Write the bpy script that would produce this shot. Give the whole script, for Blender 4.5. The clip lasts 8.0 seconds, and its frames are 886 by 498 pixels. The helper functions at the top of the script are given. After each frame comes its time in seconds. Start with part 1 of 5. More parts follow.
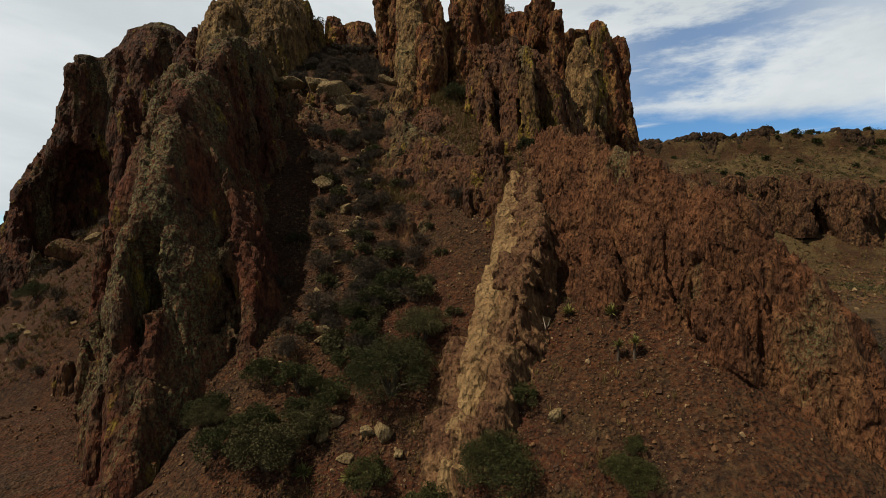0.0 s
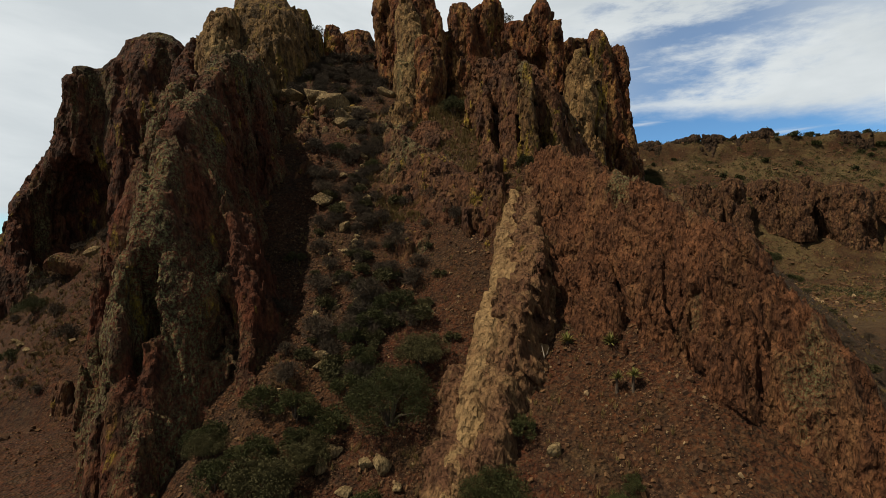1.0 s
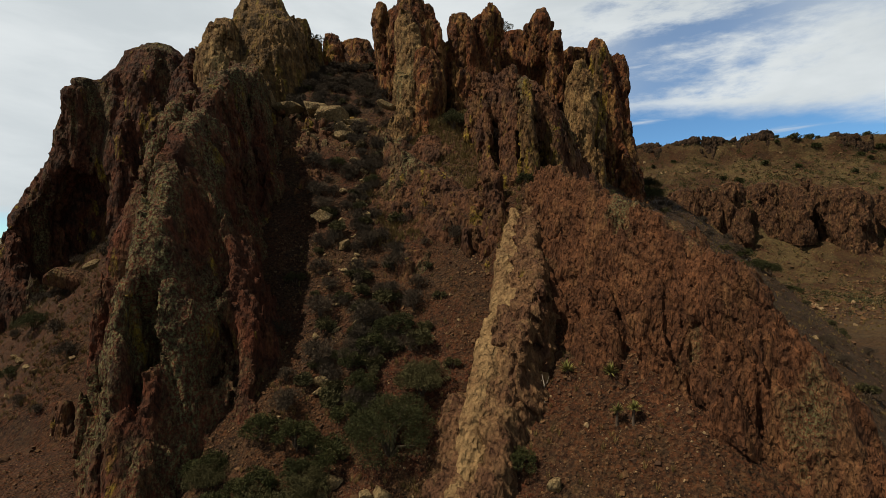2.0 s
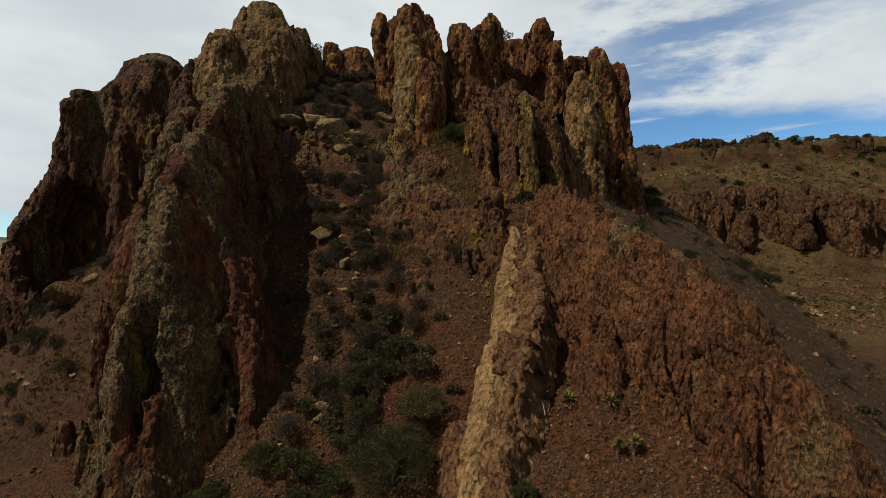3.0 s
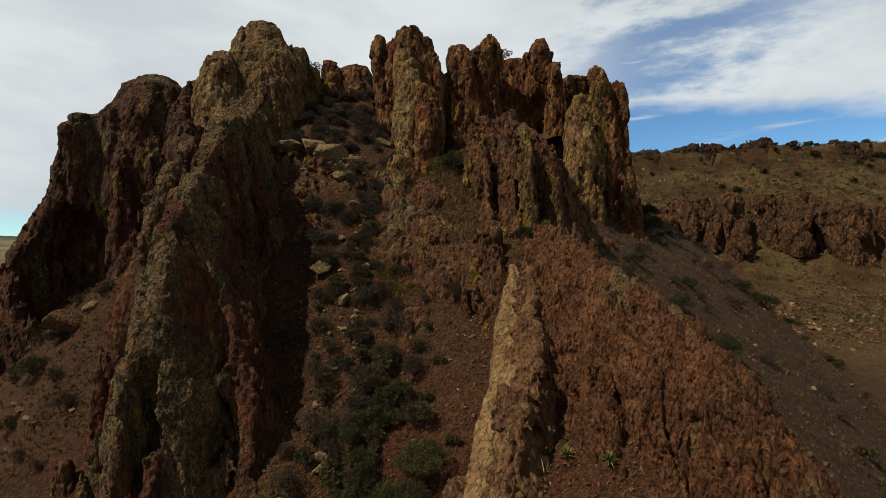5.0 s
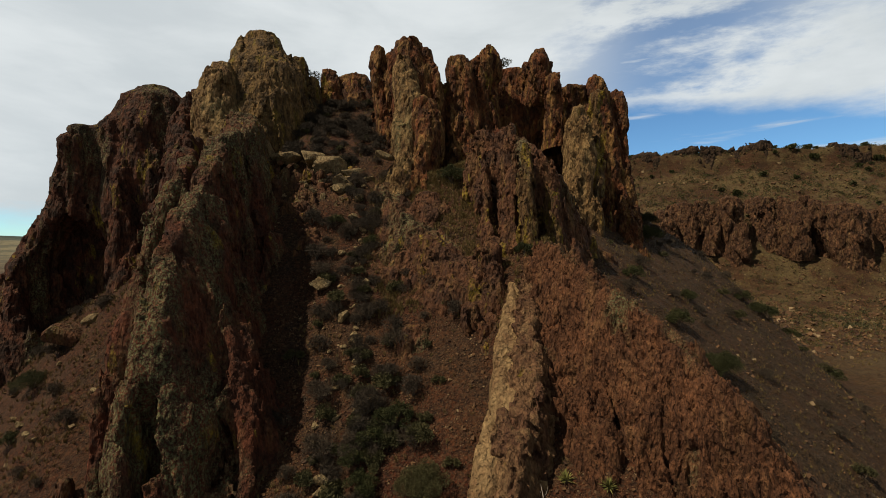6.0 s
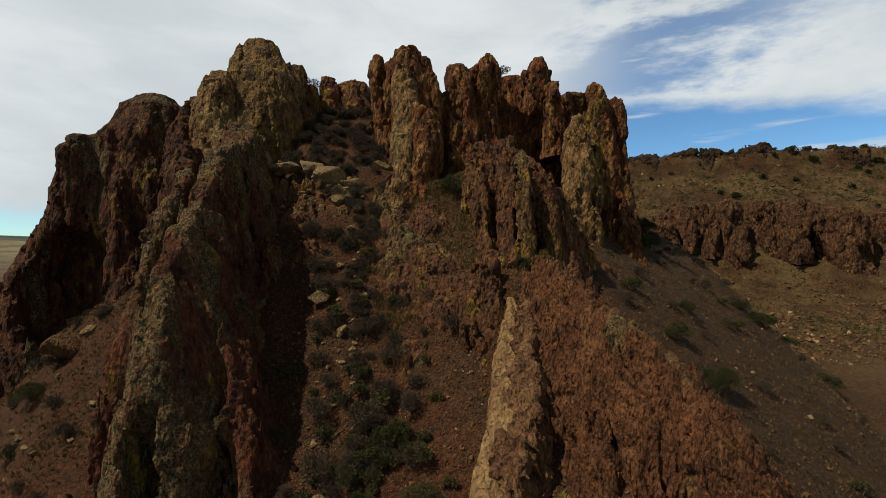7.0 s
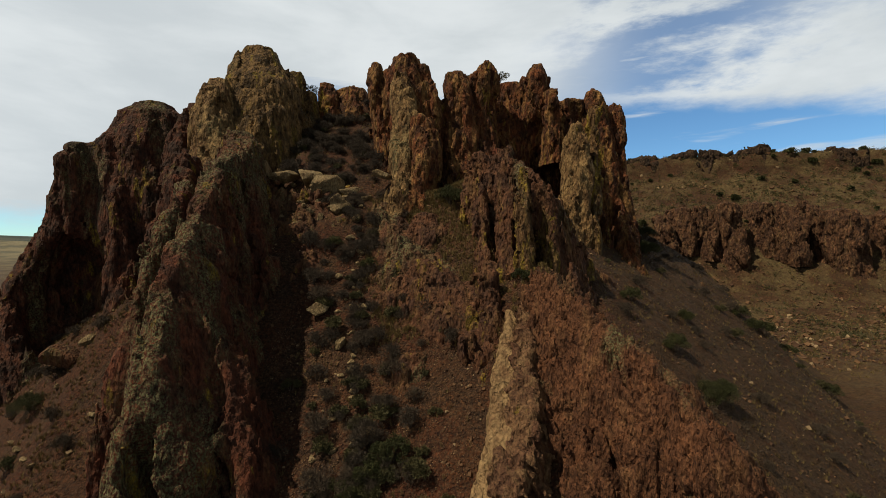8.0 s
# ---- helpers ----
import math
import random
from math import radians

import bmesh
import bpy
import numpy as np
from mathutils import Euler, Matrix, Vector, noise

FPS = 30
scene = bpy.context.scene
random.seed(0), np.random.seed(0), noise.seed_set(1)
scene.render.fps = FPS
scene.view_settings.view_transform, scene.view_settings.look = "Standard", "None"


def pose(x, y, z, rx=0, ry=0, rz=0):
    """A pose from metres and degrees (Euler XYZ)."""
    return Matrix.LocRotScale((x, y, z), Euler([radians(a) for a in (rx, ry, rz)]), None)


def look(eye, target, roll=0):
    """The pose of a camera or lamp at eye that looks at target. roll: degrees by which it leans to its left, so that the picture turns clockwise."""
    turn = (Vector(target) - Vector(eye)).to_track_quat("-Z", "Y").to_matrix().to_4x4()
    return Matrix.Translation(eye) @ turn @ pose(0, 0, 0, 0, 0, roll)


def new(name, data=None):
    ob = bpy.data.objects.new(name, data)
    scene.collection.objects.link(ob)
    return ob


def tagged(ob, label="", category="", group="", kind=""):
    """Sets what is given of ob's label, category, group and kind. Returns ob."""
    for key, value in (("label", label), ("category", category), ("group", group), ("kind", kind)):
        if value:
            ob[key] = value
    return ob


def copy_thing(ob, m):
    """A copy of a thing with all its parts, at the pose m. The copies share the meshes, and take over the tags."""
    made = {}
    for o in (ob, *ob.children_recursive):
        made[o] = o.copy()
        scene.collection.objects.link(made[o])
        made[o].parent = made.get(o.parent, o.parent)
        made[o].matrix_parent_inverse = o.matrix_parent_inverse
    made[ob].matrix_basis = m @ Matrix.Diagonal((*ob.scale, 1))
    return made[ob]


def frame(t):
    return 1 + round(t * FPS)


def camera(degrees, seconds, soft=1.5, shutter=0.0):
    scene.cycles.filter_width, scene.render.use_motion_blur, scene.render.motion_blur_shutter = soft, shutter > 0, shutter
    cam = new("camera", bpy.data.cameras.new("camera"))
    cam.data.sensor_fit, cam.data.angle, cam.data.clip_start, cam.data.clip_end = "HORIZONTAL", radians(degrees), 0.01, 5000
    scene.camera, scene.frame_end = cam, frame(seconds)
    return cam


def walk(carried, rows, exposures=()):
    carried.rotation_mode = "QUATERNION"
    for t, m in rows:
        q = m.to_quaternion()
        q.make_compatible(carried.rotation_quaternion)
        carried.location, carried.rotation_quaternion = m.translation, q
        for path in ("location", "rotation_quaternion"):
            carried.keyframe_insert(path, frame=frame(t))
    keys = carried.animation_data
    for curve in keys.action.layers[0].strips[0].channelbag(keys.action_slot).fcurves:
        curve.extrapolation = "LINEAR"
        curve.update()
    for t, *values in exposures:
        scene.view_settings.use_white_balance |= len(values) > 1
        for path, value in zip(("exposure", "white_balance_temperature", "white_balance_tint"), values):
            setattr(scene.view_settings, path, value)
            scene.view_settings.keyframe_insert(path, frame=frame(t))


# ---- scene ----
cam = camera(89.7, 8.0, soft=0.6)
METRES, EYE, TILT, LEAN, TURN = 14.0, 14.0, 0.0, 0.0, 0.0
ROWS = [
    (0.0, 0.0, 0.0, 0.0, 0.0, 0.0, 0.0),
    (0.5, 0.0031, 0.0015, 0.0674, -0.03, -0.09, 0.03),
    (1.0, 0.0049, 0.0036, 0.1342, -0.04, -0.18, 0.05),
    (1.5, 0.005, 0.0056, 0.2023, -0.06, -0.28, 0.07),
    (3.0, 0.0003, 0.0107, 0.4077, -0.11, -0.57, 0.15),
    (3.5, -0.0001, 0.0122, 0.4749, -0.13, -0.66, 0.17),
    (4.0, 0.0004, 0.0131, 0.543, -0.16, -0.75, 0.17),
    (4.5, 0.0011, 0.0132, 0.6122, -0.19, -0.84, 0.18),
    (6.0, 0.0026, 0.0131, 0.8016, -0.28, -1.0, 0.23),
    (6.5, 0.0065, 0.0132, 0.8567, -0.3, -1.06, 0.25),
    (7.0, 0.0109, 0.0145, 0.909, -0.32, -1.11, 0.26),
    (7.5, 0.0146, 0.0165, 0.958, -0.36, -1.17, 0.3),
    (8.0, 0.0176, 0.0174, 0.999, -0.39, -1.2, 0.31),
]
walk(cam, [(t, pose(0, 0, EYE, TILT, LEAN, TURN) @ pose(METRES * x, METRES * y, METRES * z, 90 + pitch, roll, yaw)) for t, x, y, z, yaw, pitch, roll in ROWS], [(0.0, -0.3, 7050, 10), (8.0, -0.3, 7050, 10)])

# ---- light ----
SUN_AZ, SUN_EL = -108.0, 56.0        # degrees: azimuth from straight ahead (+y) to the right, height
world = bpy.data.worlds.new("sky_world")
scene.world = world
world.use_nodes = True
wt = world.node_tree
wt.nodes.clear()


def wnode(kind, **values):
    n = wt.nodes.new(kind)
    for key, value in values.items():
        setattr(n, key, value)
    return n


def wmath(op, a, b=None):
    n = wnode("ShaderNodeMath", operation=op)
    for k, v in enumerate((a, b)):
        if v is None:
            continue
        if isinstance(v, (int, float)):
            n.inputs[k].default_value = v
        else:
            wt.links.new(v, n.inputs[k])
    return n.outputs[0]


def wrange(v, a, b, c, d):
    n = wnode("ShaderNodeMapRange", interpolation_type="SMOOTHSTEP")
    wt.links.new(v, n.inputs[0])
    for k, q in zip((1, 2, 3, 4), (a, b, c, d)):
        n.inputs[k].default_value = q
    return n.outputs[0]


sky = wnode("ShaderNodeTexSky", sky_type="NISHITA", sun_disc=False)
sky.sun_elevation, sky.sun_rotation = radians(SUN_EL), radians(SUN_AZ)
sky.altitude, sky.air_density, sky.dust_density, sky.ozone_density = 1500, 1.0, 0.1, 2.5
coord = wnode("ShaderNodeTexCoord")
sep = wnode("ShaderNodeSeparateXYZ")
wt.links.new(coord.outputs["Generated"], sep.inputs[0])
turn = wnode("ShaderNodeMapping")
turn.inputs["Rotation"].default_value = (0, radians(-9), 0)
turn.inputs["Scale"].default_value = (1.0, 1.0, 3.4)
turn.inputs["Location"].default_value = (0.2, 0.9, 0.0)
wt.links.new(coord.outputs["Generated"], turn.inputs[0])


def wnoise(scale, detail, rough, dist=0.0):
    n = wnode("ShaderNodeTexNoise")
    wt.links.new(turn.outputs[0], n.inputs["Vector"])
    for key, v in (("Scale", scale), ("Detail", detail), ("Roughness", rough), ("Distortion", dist)):
        n.inputs[key].default_value = v
    return n.outputs[0]


# a ragged sheet of high cloud that ends above the horizon, with a long blue gap through it to the right
ahead = wmath("MAXIMUM", sep.outputs[1], 0.15)
across, above = wmath("DIVIDE", sep.outputs[0], ahead), wmath("DIVIDE", sep.outputs[2], ahead)
ragged = wmath("MULTIPLY", wmath("SUBTRACT", wnoise(2.2, 9, 0.62, 0.2), 0.5), 0.5)
hem = wmath("ADD", wmath("SUBTRACT", above, wrange(wmath("MULTIPLY", across, -1.0), 0.3, 0.9, 0.295, 0.05)), wmath("MULTIPLY", ragged, 0.55))
sheet = wrange(hem, -0.025, 0.06, 0.0, 0.97)
line = wmath("SUBTRACT", above, wmath("ADD", 0.31, wmath("MULTIPLY", across, 0.225)))
gap = wrange(wmath("ABSOLUTE", wmath("ADD", line, ragged)), 0.015, 0.085, 1.0, 0.0)
gap = wmath("MULTIPLY", gap, wmath("MULTIPLY", wrange(across, 0.12, 0.5, 0.0, 0.82), wrange(across, 0.6, 1.0, 1.0, 0.35)))
low = wnode("ShaderNodeMapping")
low.inputs["Rotation"].default_value, low.inputs["Scale"].default_value = (0, radians(-2), 0), (2.6, 2.6, 24.0)
wt.links.new(coord.outputs["Generated"], low.inputs[0])
wisp = wnode("ShaderNodeTexNoise")
wt.links.new(low.outputs[0], wisp.inputs["Vector"])
wisp.inputs["Scale"].default_value, wisp.inputs["Detail"].default_value = 1.3, 6
cover = wmath("MAXIMUM", wmath("MULTIPLY", sheet, wmath("SUBTRACT", 1.0, gap)), wmath("MULTIPLY", wrange(wisp.outputs[0], 0.56, 0.72, 0.0, 0.8), wrange(sep.outputs[2], 0.0, 0.05, 0.0, 1.0)))
shade = wrange(wnoise(2.6, 7, 0.55, 0.2), 0.35, 0.70, 0.0, 1.0)
high = wmath("MULTIPLY", wrange(sep.outputs[2], 0.45, 0.85, 1.0, 0.2), wrange(sep.outputs[1], -0.1, 0.45, 0.44, 1.0))     # unseen cloud overhead and behind, added dim and grey to cut the fill light
cloud = wnode("ShaderNodeMix", data_type="RGBA")
wt.links.new(shade, cloud.inputs[0])
cloud.inputs[6].default_value = (7.1, 8.05, 8.9, 1)
cloud.inputs[7].default_value = (8.9, 9.85, 10.7, 1)
grey = wnode("ShaderNodeVectorMath", operation="SCALE")
wt.links.new(cloud.outputs[2], grey.inputs[0])
wt.links.new(high, grey.inputs["Scale"])
blend = wnode("ShaderNodeMix", data_type="RGBA")
wt.links.new(cover, blend.inputs[0])
clear = wnode("ShaderNodeMix", data_type="RGBA", blend_type="MULTIPLY")     # clean dry air
clear.inputs[0].default_value = 1.0
wt.links.new(sky.outputs[0], clear.inputs[6])
clear.inputs[7].default_value = (0.9, 1.4, 1.68, 1)
wt.links.new(clear.outputs[2], blend.inputs[6])
wt.links.new(grey.outputs[0], blend.inputs[7])
back = wnode("ShaderNodeBackground")
wt.links.new(blend.outputs[2], back.inputs[0])
back.inputs[1].default_value = 0.10
out = wnode("ShaderNodeOutputWorld")
wt.links.new(back.outputs[0], out.inputs[0])

sun = new("sun", bpy.data.lights.new("sun", "SUN"))
sun.data.energy, sun.data.angle, sun.data.color = 4.8, radians(0.8), (1.0, 0.9, 0.73)
az, el = radians(SUN_AZ), radians(SUN_EL)
to_sun = Vector((math.sin(az) * math.cos(el), math.cos(az) * math.cos(el), math.sin(el)))
sun.matrix_world = look(to_sun * 400, (0, 0, 0))

# ---- materials ----


class Nodes:
    """A material's node tree with short calls."""

    def __init__(self, name, rough=0.95):
        self.mat = bpy.data.materials.new(name)
        self.mat.use_nodes = True
        self.t = self.mat.node_tree
        self.bsdf = self.t.nodes["Principled BSDF"]
        self.bsdf.inputs["Roughness"].default_value = rough
        self.bsdf.inputs["Specular IOR Level"].default_value = 0.25
        self.coord = self.t.nodes.new("ShaderNodeTexCoord").outputs["Object"]

    def put(self, sock, v):
        if isinstance(v, bpy.types.NodeSocket):
            self.t.links.new(v, sock)
        else:
            sock.default_value = v

    def vec(self, scale, loc=(0, 0, 0), rot=(0, 0, 0)):
        n = self.t.nodes.new("ShaderNodeMapping")
        self.put(n.inputs[0], self.coord)
        n.inputs["Scale"].default_value, n.inputs["Location"].default_value = scale, loc
        n.inputs["Rotation"].default_value = [radians(a) for a in rot]
        return n.outputs[0]

    def noise(self, vec, scale, detail=5, rough=0.6, dist=0.0):
        n = self.t.nodes.new("ShaderNodeTexNoise")
        self.put(n.inputs["Vector"], vec)
        for key, v in (("Scale", scale), ("Detail", detail), ("Roughness", rough), ("Distortion", dist)):
            n.inputs[key].default_value = v
        return n.outputs[0]

    def ridged(self, vec, scale, detail):
        n = self.t.nodes.new("ShaderNodeTexNoise")
        n.noise_type = "RIDGED_MULTIFRACTAL"
        self.put(n.inputs["Vector"], vec)
        for key, v in (("Scale", scale), ("Detail", detail), ("Roughness", 0.6), ("Offset", 0.9), ("Gain", 1.4)):
            n.inputs[key].default_value = v
        return n.outputs[0]

    def cells(self, vec, scale, feature="F1", out="Distance"):
        n = self.t.nodes.new("ShaderNodeTexVoronoi")
        n.feature = feature
        self.put(n.inputs["Vector"], vec)
        n.inputs["Scale"].default_value = scale
        return n.outputs[out]

    def span(self, v, a, b, c=0.0, d=1.0):
        n = self.t.nodes.new("ShaderNodeMapRange")
        self.put(n.inputs[0], v)
        for k, q in zip((1, 2, 3, 4), (a, b, c, d)):
            n.inputs[k].default_value = q
        return n.outputs[0]

    def mix(self, f, a, b, how="MIX"):
        n = self.t.nodes.new("ShaderNodeMix")
        n.data_type, n.blend_type = "RGBA", how
        self.put(n.inputs[0], f)
        for k, q in ((6, a), (7, b)):
            self.put(n.inputs[k], (*q, 1) if isinstance(q, tuple) else q)
        return n.outputs[2]

    def calc(self, op, a, b=0.0):
        n = self.t.nodes.new("ShaderNodeMath")
        n.operation = op
        self.put(n.inputs[0], a), self.put(n.inputs[1], b)
        return n.outputs[0]

    def bump(self, height, distance, strength=1.0, normal=None):
        n = self.t.nodes.new("ShaderNodeBump")
        self.put(n.inputs["Height"], height)
        n.inputs["Distance"].default_value, n.inputs["Strength"].default_value = distance, strength
        if normal is not None:
            self.put(n.inputs["Normal"], normal)
        return n.outputs[0]

    def done(self, colour, normal=None):
        self.put(self.bsdf.inputs["Base Color"], colour)
        if normal is not None:
            self.put(self.bsdf.inputs["Normal"], normal)
        return self.mat


def rock_material(name, dark, mid, warm, warm_share=0.5, yellow=0.0, grey=0.0, grain=1.0, lean=(0, 0, 0), seed=0.0, mottle=1.0, relief=1.0):
    """Weathered volcanic rock: two body colours, warm stained streaks, dark varnish, yellow and grey-green lichen."""
    m = Nodes(name)
    loc = (seed * 7.3, seed * 3.1, seed * 5.7)
    plain, tall = m.vec((1, 1, 1), loc), m.vec((1, 1, 0.2), loc, lean)
    col = m.mix(m.span(m.noise(plain, 0.45, 7, 0.75), 0.42, 0.58), dark, mid)
    w = m.noise(tall, 0.8, 7, 0.7, 0.3)
    edge = 0.66 - 0.3 * warm_share
    col = m.mix(m.span(w, edge, edge + 0.16, 0.0, 0.85), col, warm)
    col = m.mix(m.span(m.noise(tall, 1.1 * grain, 5, 0.65), 0.48, 0.66, 0.0, 0.5), col, dark)
    if grey:
        g = m.noise(plain, 4.5 * grain, 6, 0.8)
        big = m.span(m.noise(tall, 0.22, 4, 0.6), 0.60 - 0.25 * grey, 0.72 - 0.25 * grey)
        col = m.mix(m.calc("MULTIPLY", m.span(g, 0.485, 0.525, 0, 0.9), big), col, (0.235, 0.23, 0.11))
    if yellow:
        y = m.noise(m.vec((1, 1, 0.22), (loc[0] + 9, loc[1], loc[2])), 0.5, 5, 0.65, 0.2)
        fine = m.span(m.noise(plain, 3.5, 6, 0.8), 0.44, 0.53, 0.1, 1.0)
        e = 0.70 - 0.22 * yellow
        col = m.mix(m.calc("MULTIPLY", m.span(y, e, e + 0.07, 0, 0.95), fine), col, (0.37, 0.26, 0.035))
    crumb = m.vec((1, 1, 0.42), loc, lean)
    grit = m.noise(crumb, 2.7 * grain, 4, 0.66)
    speck = m.mix(m.span(grit, 0.36, 0.64), tuple(0.56 - 0.2 * mottle for _ in range(3)), (0.66 + 0.3 * mottle, 0.66 + 0.29 * mottle, 0.66 + 0.27 * mottle))
    col = m.mix(1.0, col, speck, "MULTIPLY")
    n1 = m.bump(m.noise(m.vec((1, 1, 0.5), loc, lean), 1.1 * grain, 5, 0.62, 0.3), 0.75 * relief / grain, 1.0)
    n2 = m.bump(m.ridged(m.vec((1, 1, 0.4), loc, lean), 1.9 * grain, 3), 0.10 * relief / grain, 1.0, n1)
    n2 = m.bump(m.cells(crumb, 2.8 * grain), 0.42 * relief / grain, 1.0, n2)
    n2 = m.bump(grit, 0.6 * relief / grain, 1.0, n2)
    return m.done(col, n2)


RED, DARK, OCHRE = (0.25, 0.082, 0.03), (0.082, 0.034, 0.018), (0.47, 0.255, 0.088)
M_OCHRE = rock_material("ochre_buttress_stone", (0.19, 0.10, 0.045), (0.38, 0.225, 0.095), (0.52, 0.34, 0.15), 0.75, 0.3, 0.1, seed=9)
M_SPIRE = rock_material("rock_spire_stone", DARK, RED, OCHRE, 0.62, 0.48, 0.0, relief=0.8)
M_PEAK = rock_material("rock_peak_stone", (0.10, 0.063, 0.032), (0.25, 0.145, 0.06), (0.42, 0.25, 0.095), 0.65, 0.62, 0.1, seed=1, relief=0.8)
M_DOME = rock_material("rock_dome_stone", (0.06, 0.03, 0.02), (0.165, 0.056, 0.029), (0.22, 0.11, 0.048), 0.35, 0.5, 0.15, seed=2, relief=0.7)
M_SPUR = rock_material("rock_spur_stone", (0.09, 0.036, 0.021), (0.20, 0.062, 0.031), (0.24, 0.12, 0.05), 0.4, 0.42, 0.7, 1.3, seed=3, mottle=0.9, relief=0.8)
M_RIDGE = rock_material("red_ridge_stone", (0.12, 0.05, 0.025), (0.235, 0.098, 0.046), (0.30, 0.15, 0.068), 0.5, 0.0, 0.12, 1.9, (0, -14, 0), 4, 0.9, 0.7)
M_FINS = rock_material("brown_fin_stone", (0.09, 0.043, 0.027), (0.20, 0.085, 0.042), (0.27, 0.145, 0.06), 0.5, 0.55, 0.2, 1.3, (0, -10, 0), 5, 0.8, 0.6)
M_DIKE = rock_material("pale_dike_stone", (0.26, 0.145, 0.07), (0.44, 0.28, 0.135), (0.52, 0.345, 0.165), 0.7, 0.2, 0.0, 1.2, (0, 20, 0), 6, 0.5, 0.6)
M_PITTED = rock_material("pitted_brown_stone", (0.17, 0.08, 0.045), (0.31, 0.17, 0.085), (0.42, 0.26, 0.125), 0.6, 0.15, 0.0, 1.2, (0, 20, 0), 10, 0.7, 0.8)
M_LICHEN = rock_material("lichen_covered_stone", (0.13, 0.075, 0.035), (0.26, 0.14, 0.06), (0.36, 0.22, 0.08), 0.5, 1.0, 0.2, seed=11, relief=0.8)
M_RIM = rock_material("dark_rim_stone", (0.05, 0.03, 0.02), (0.12, 0.07, 0.04), (0.18, 0.11, 0.055), 0.3, 0.0, 0.0, 0.5, seed=12)
M_CLIFF = rock_material("far_cliff_stone", (0.10, 0.048, 0.028), (0.22, 0.105, 0.052), (0.33, 0.195, 0.09), 0.5, 0.1, 0.0, 0.5, seed=7)
M_BOULDER = rock_material("tan_boulder_stone", (0.3, 0.195, 0.1), (0.5, 0.36, 0.18), (0.58, 0.45, 0.25), 0.6, 0.25, 0.05, 2.5, seed=8, mottle=0.7)


def ground_material():
    m = Nodes("gravel_slope")
    p = m.vec((1, 1, 1))
    col = m.mix(m.span(m.noise(p, 0.09, 5, 0.65), 0.40, 0.62), (0.135, 0.036, 0.014), (0.145, 0.056, 0.021))
    col = m.mix(m.span(m.noise(m.vec((1, 1, 1), (40, 7, 0)), 0.16, 6, 0.7), 0.50, 0.62, 0, 0.75), col, (0.062, 0.036, 0.022))
    col = m.mix(m.span(m.noise(m.vec((1, 1, 1), (3, 70, 0)), 0.3, 6, 0.72), 0.54, 0.66, 0, 0.7), col, (0.13, 0.09, 0.038))
    stone = m.cells(p, 7.0, "F1", "Color")
    tone = m.t.nodes.new("ShaderNodeSeparateColor")
    m.put(tone.inputs[0], stone)
    col = m.mix(m.span(tone.outputs[0], 0.0, 1.0, 0.0, 0.75), col, m.mix(tone.outputs[1], (0.035, 0.02, 0.014), (0.18, 0.11, 0.06)))
    col = m.mix(1.0, col, m.mix(m.span(m.noise(p, 3.0, 5, 0.75), 0.36, 0.64), (0.15, 0.15, 0.15), (0.72, 0.7, 0.66)), "MULTIPLY")
    part_x = m.t.nodes.new("ShaderNodeSeparateXYZ")
    m.put(part_x.inputs[0], m.coord)
    col = m.mix(m.calc("MULTIPLY", m.span(part_x.outputs[0], 60, 90), m.span(m.noise(p, 0.07, 8, 0.75), 0.44, 0.58, 0.0, 0.7)), col, m.mix(m.span(m.noise(p, 1.2, 6, 0.8), 0.4, 0.6), (0.07, 0.05, 0.022), (0.22, 0.165, 0.07)))
    # right slope: brown soil, darkened further to paint in the shade beyond the ridge
    east_brown_shade = m.calc("MULTIPLY", m.span(part_x.outputs[0], 15, 23, 0.0, 0.92), m.span(m.noise(p, 0.5, 6, 0.75), 0.38, 0.55, 0.35, 1.0))
    col = m.mix(m.calc("MULTIPLY", east_brown_shade, m.span(part_x.outputs[0], 60, 90, 1.0, 0.4)), col, m.mix(m.span(m.noise(p, 2.2, 7, 0.85), 0.42, 0.58), (0.016, 0.009, 0.004), (0.072, 0.04, 0.015)))
    west = m.calc("MULTIPLY", part_x.outputs[0], -1.0)
    col = m.mix(m.span(west, 150, 600), col, m.mix(m.span(m.noise(p, 0.02, 6, 0.7), 0.45, 0.55), (0.10, 0.09, 0.055), (0.19, 0.16, 0.09)))
    col = m.mix(m.span(west, 1300, 1700), col, m.mix(m.span(m.noise(p, 0.01, 6, 0.7), 0.45, 0.55), (0.03, 0.04, 0.03), (0.06, 0.065, 0.045)))
    n1 = m.bump(m.noise(p, 1.1, 5, 0.65), 0.5, 1.0)
    n2 = m.bump(m.cells(p, 5.0), 0.14, 1.0, n1)
    n2 = m.bump(m.noise(p, 9, 2, 0.6), 0.05, 1.0, n2)
    return m.done(col, n2)


M_GROUND = ground_material()

# ---- forms ----
PERM = np.random.RandomState(7).permutation(256).astype(np.int32)
PERM = np.concatenate([PERM, PERM, PERM])
GRAD = np.random.RandomState(8).normal(size=(256, 3)).astype(np.float32)
GRAD /= np.linalg.norm(GRAD, axis=1)[:, None]


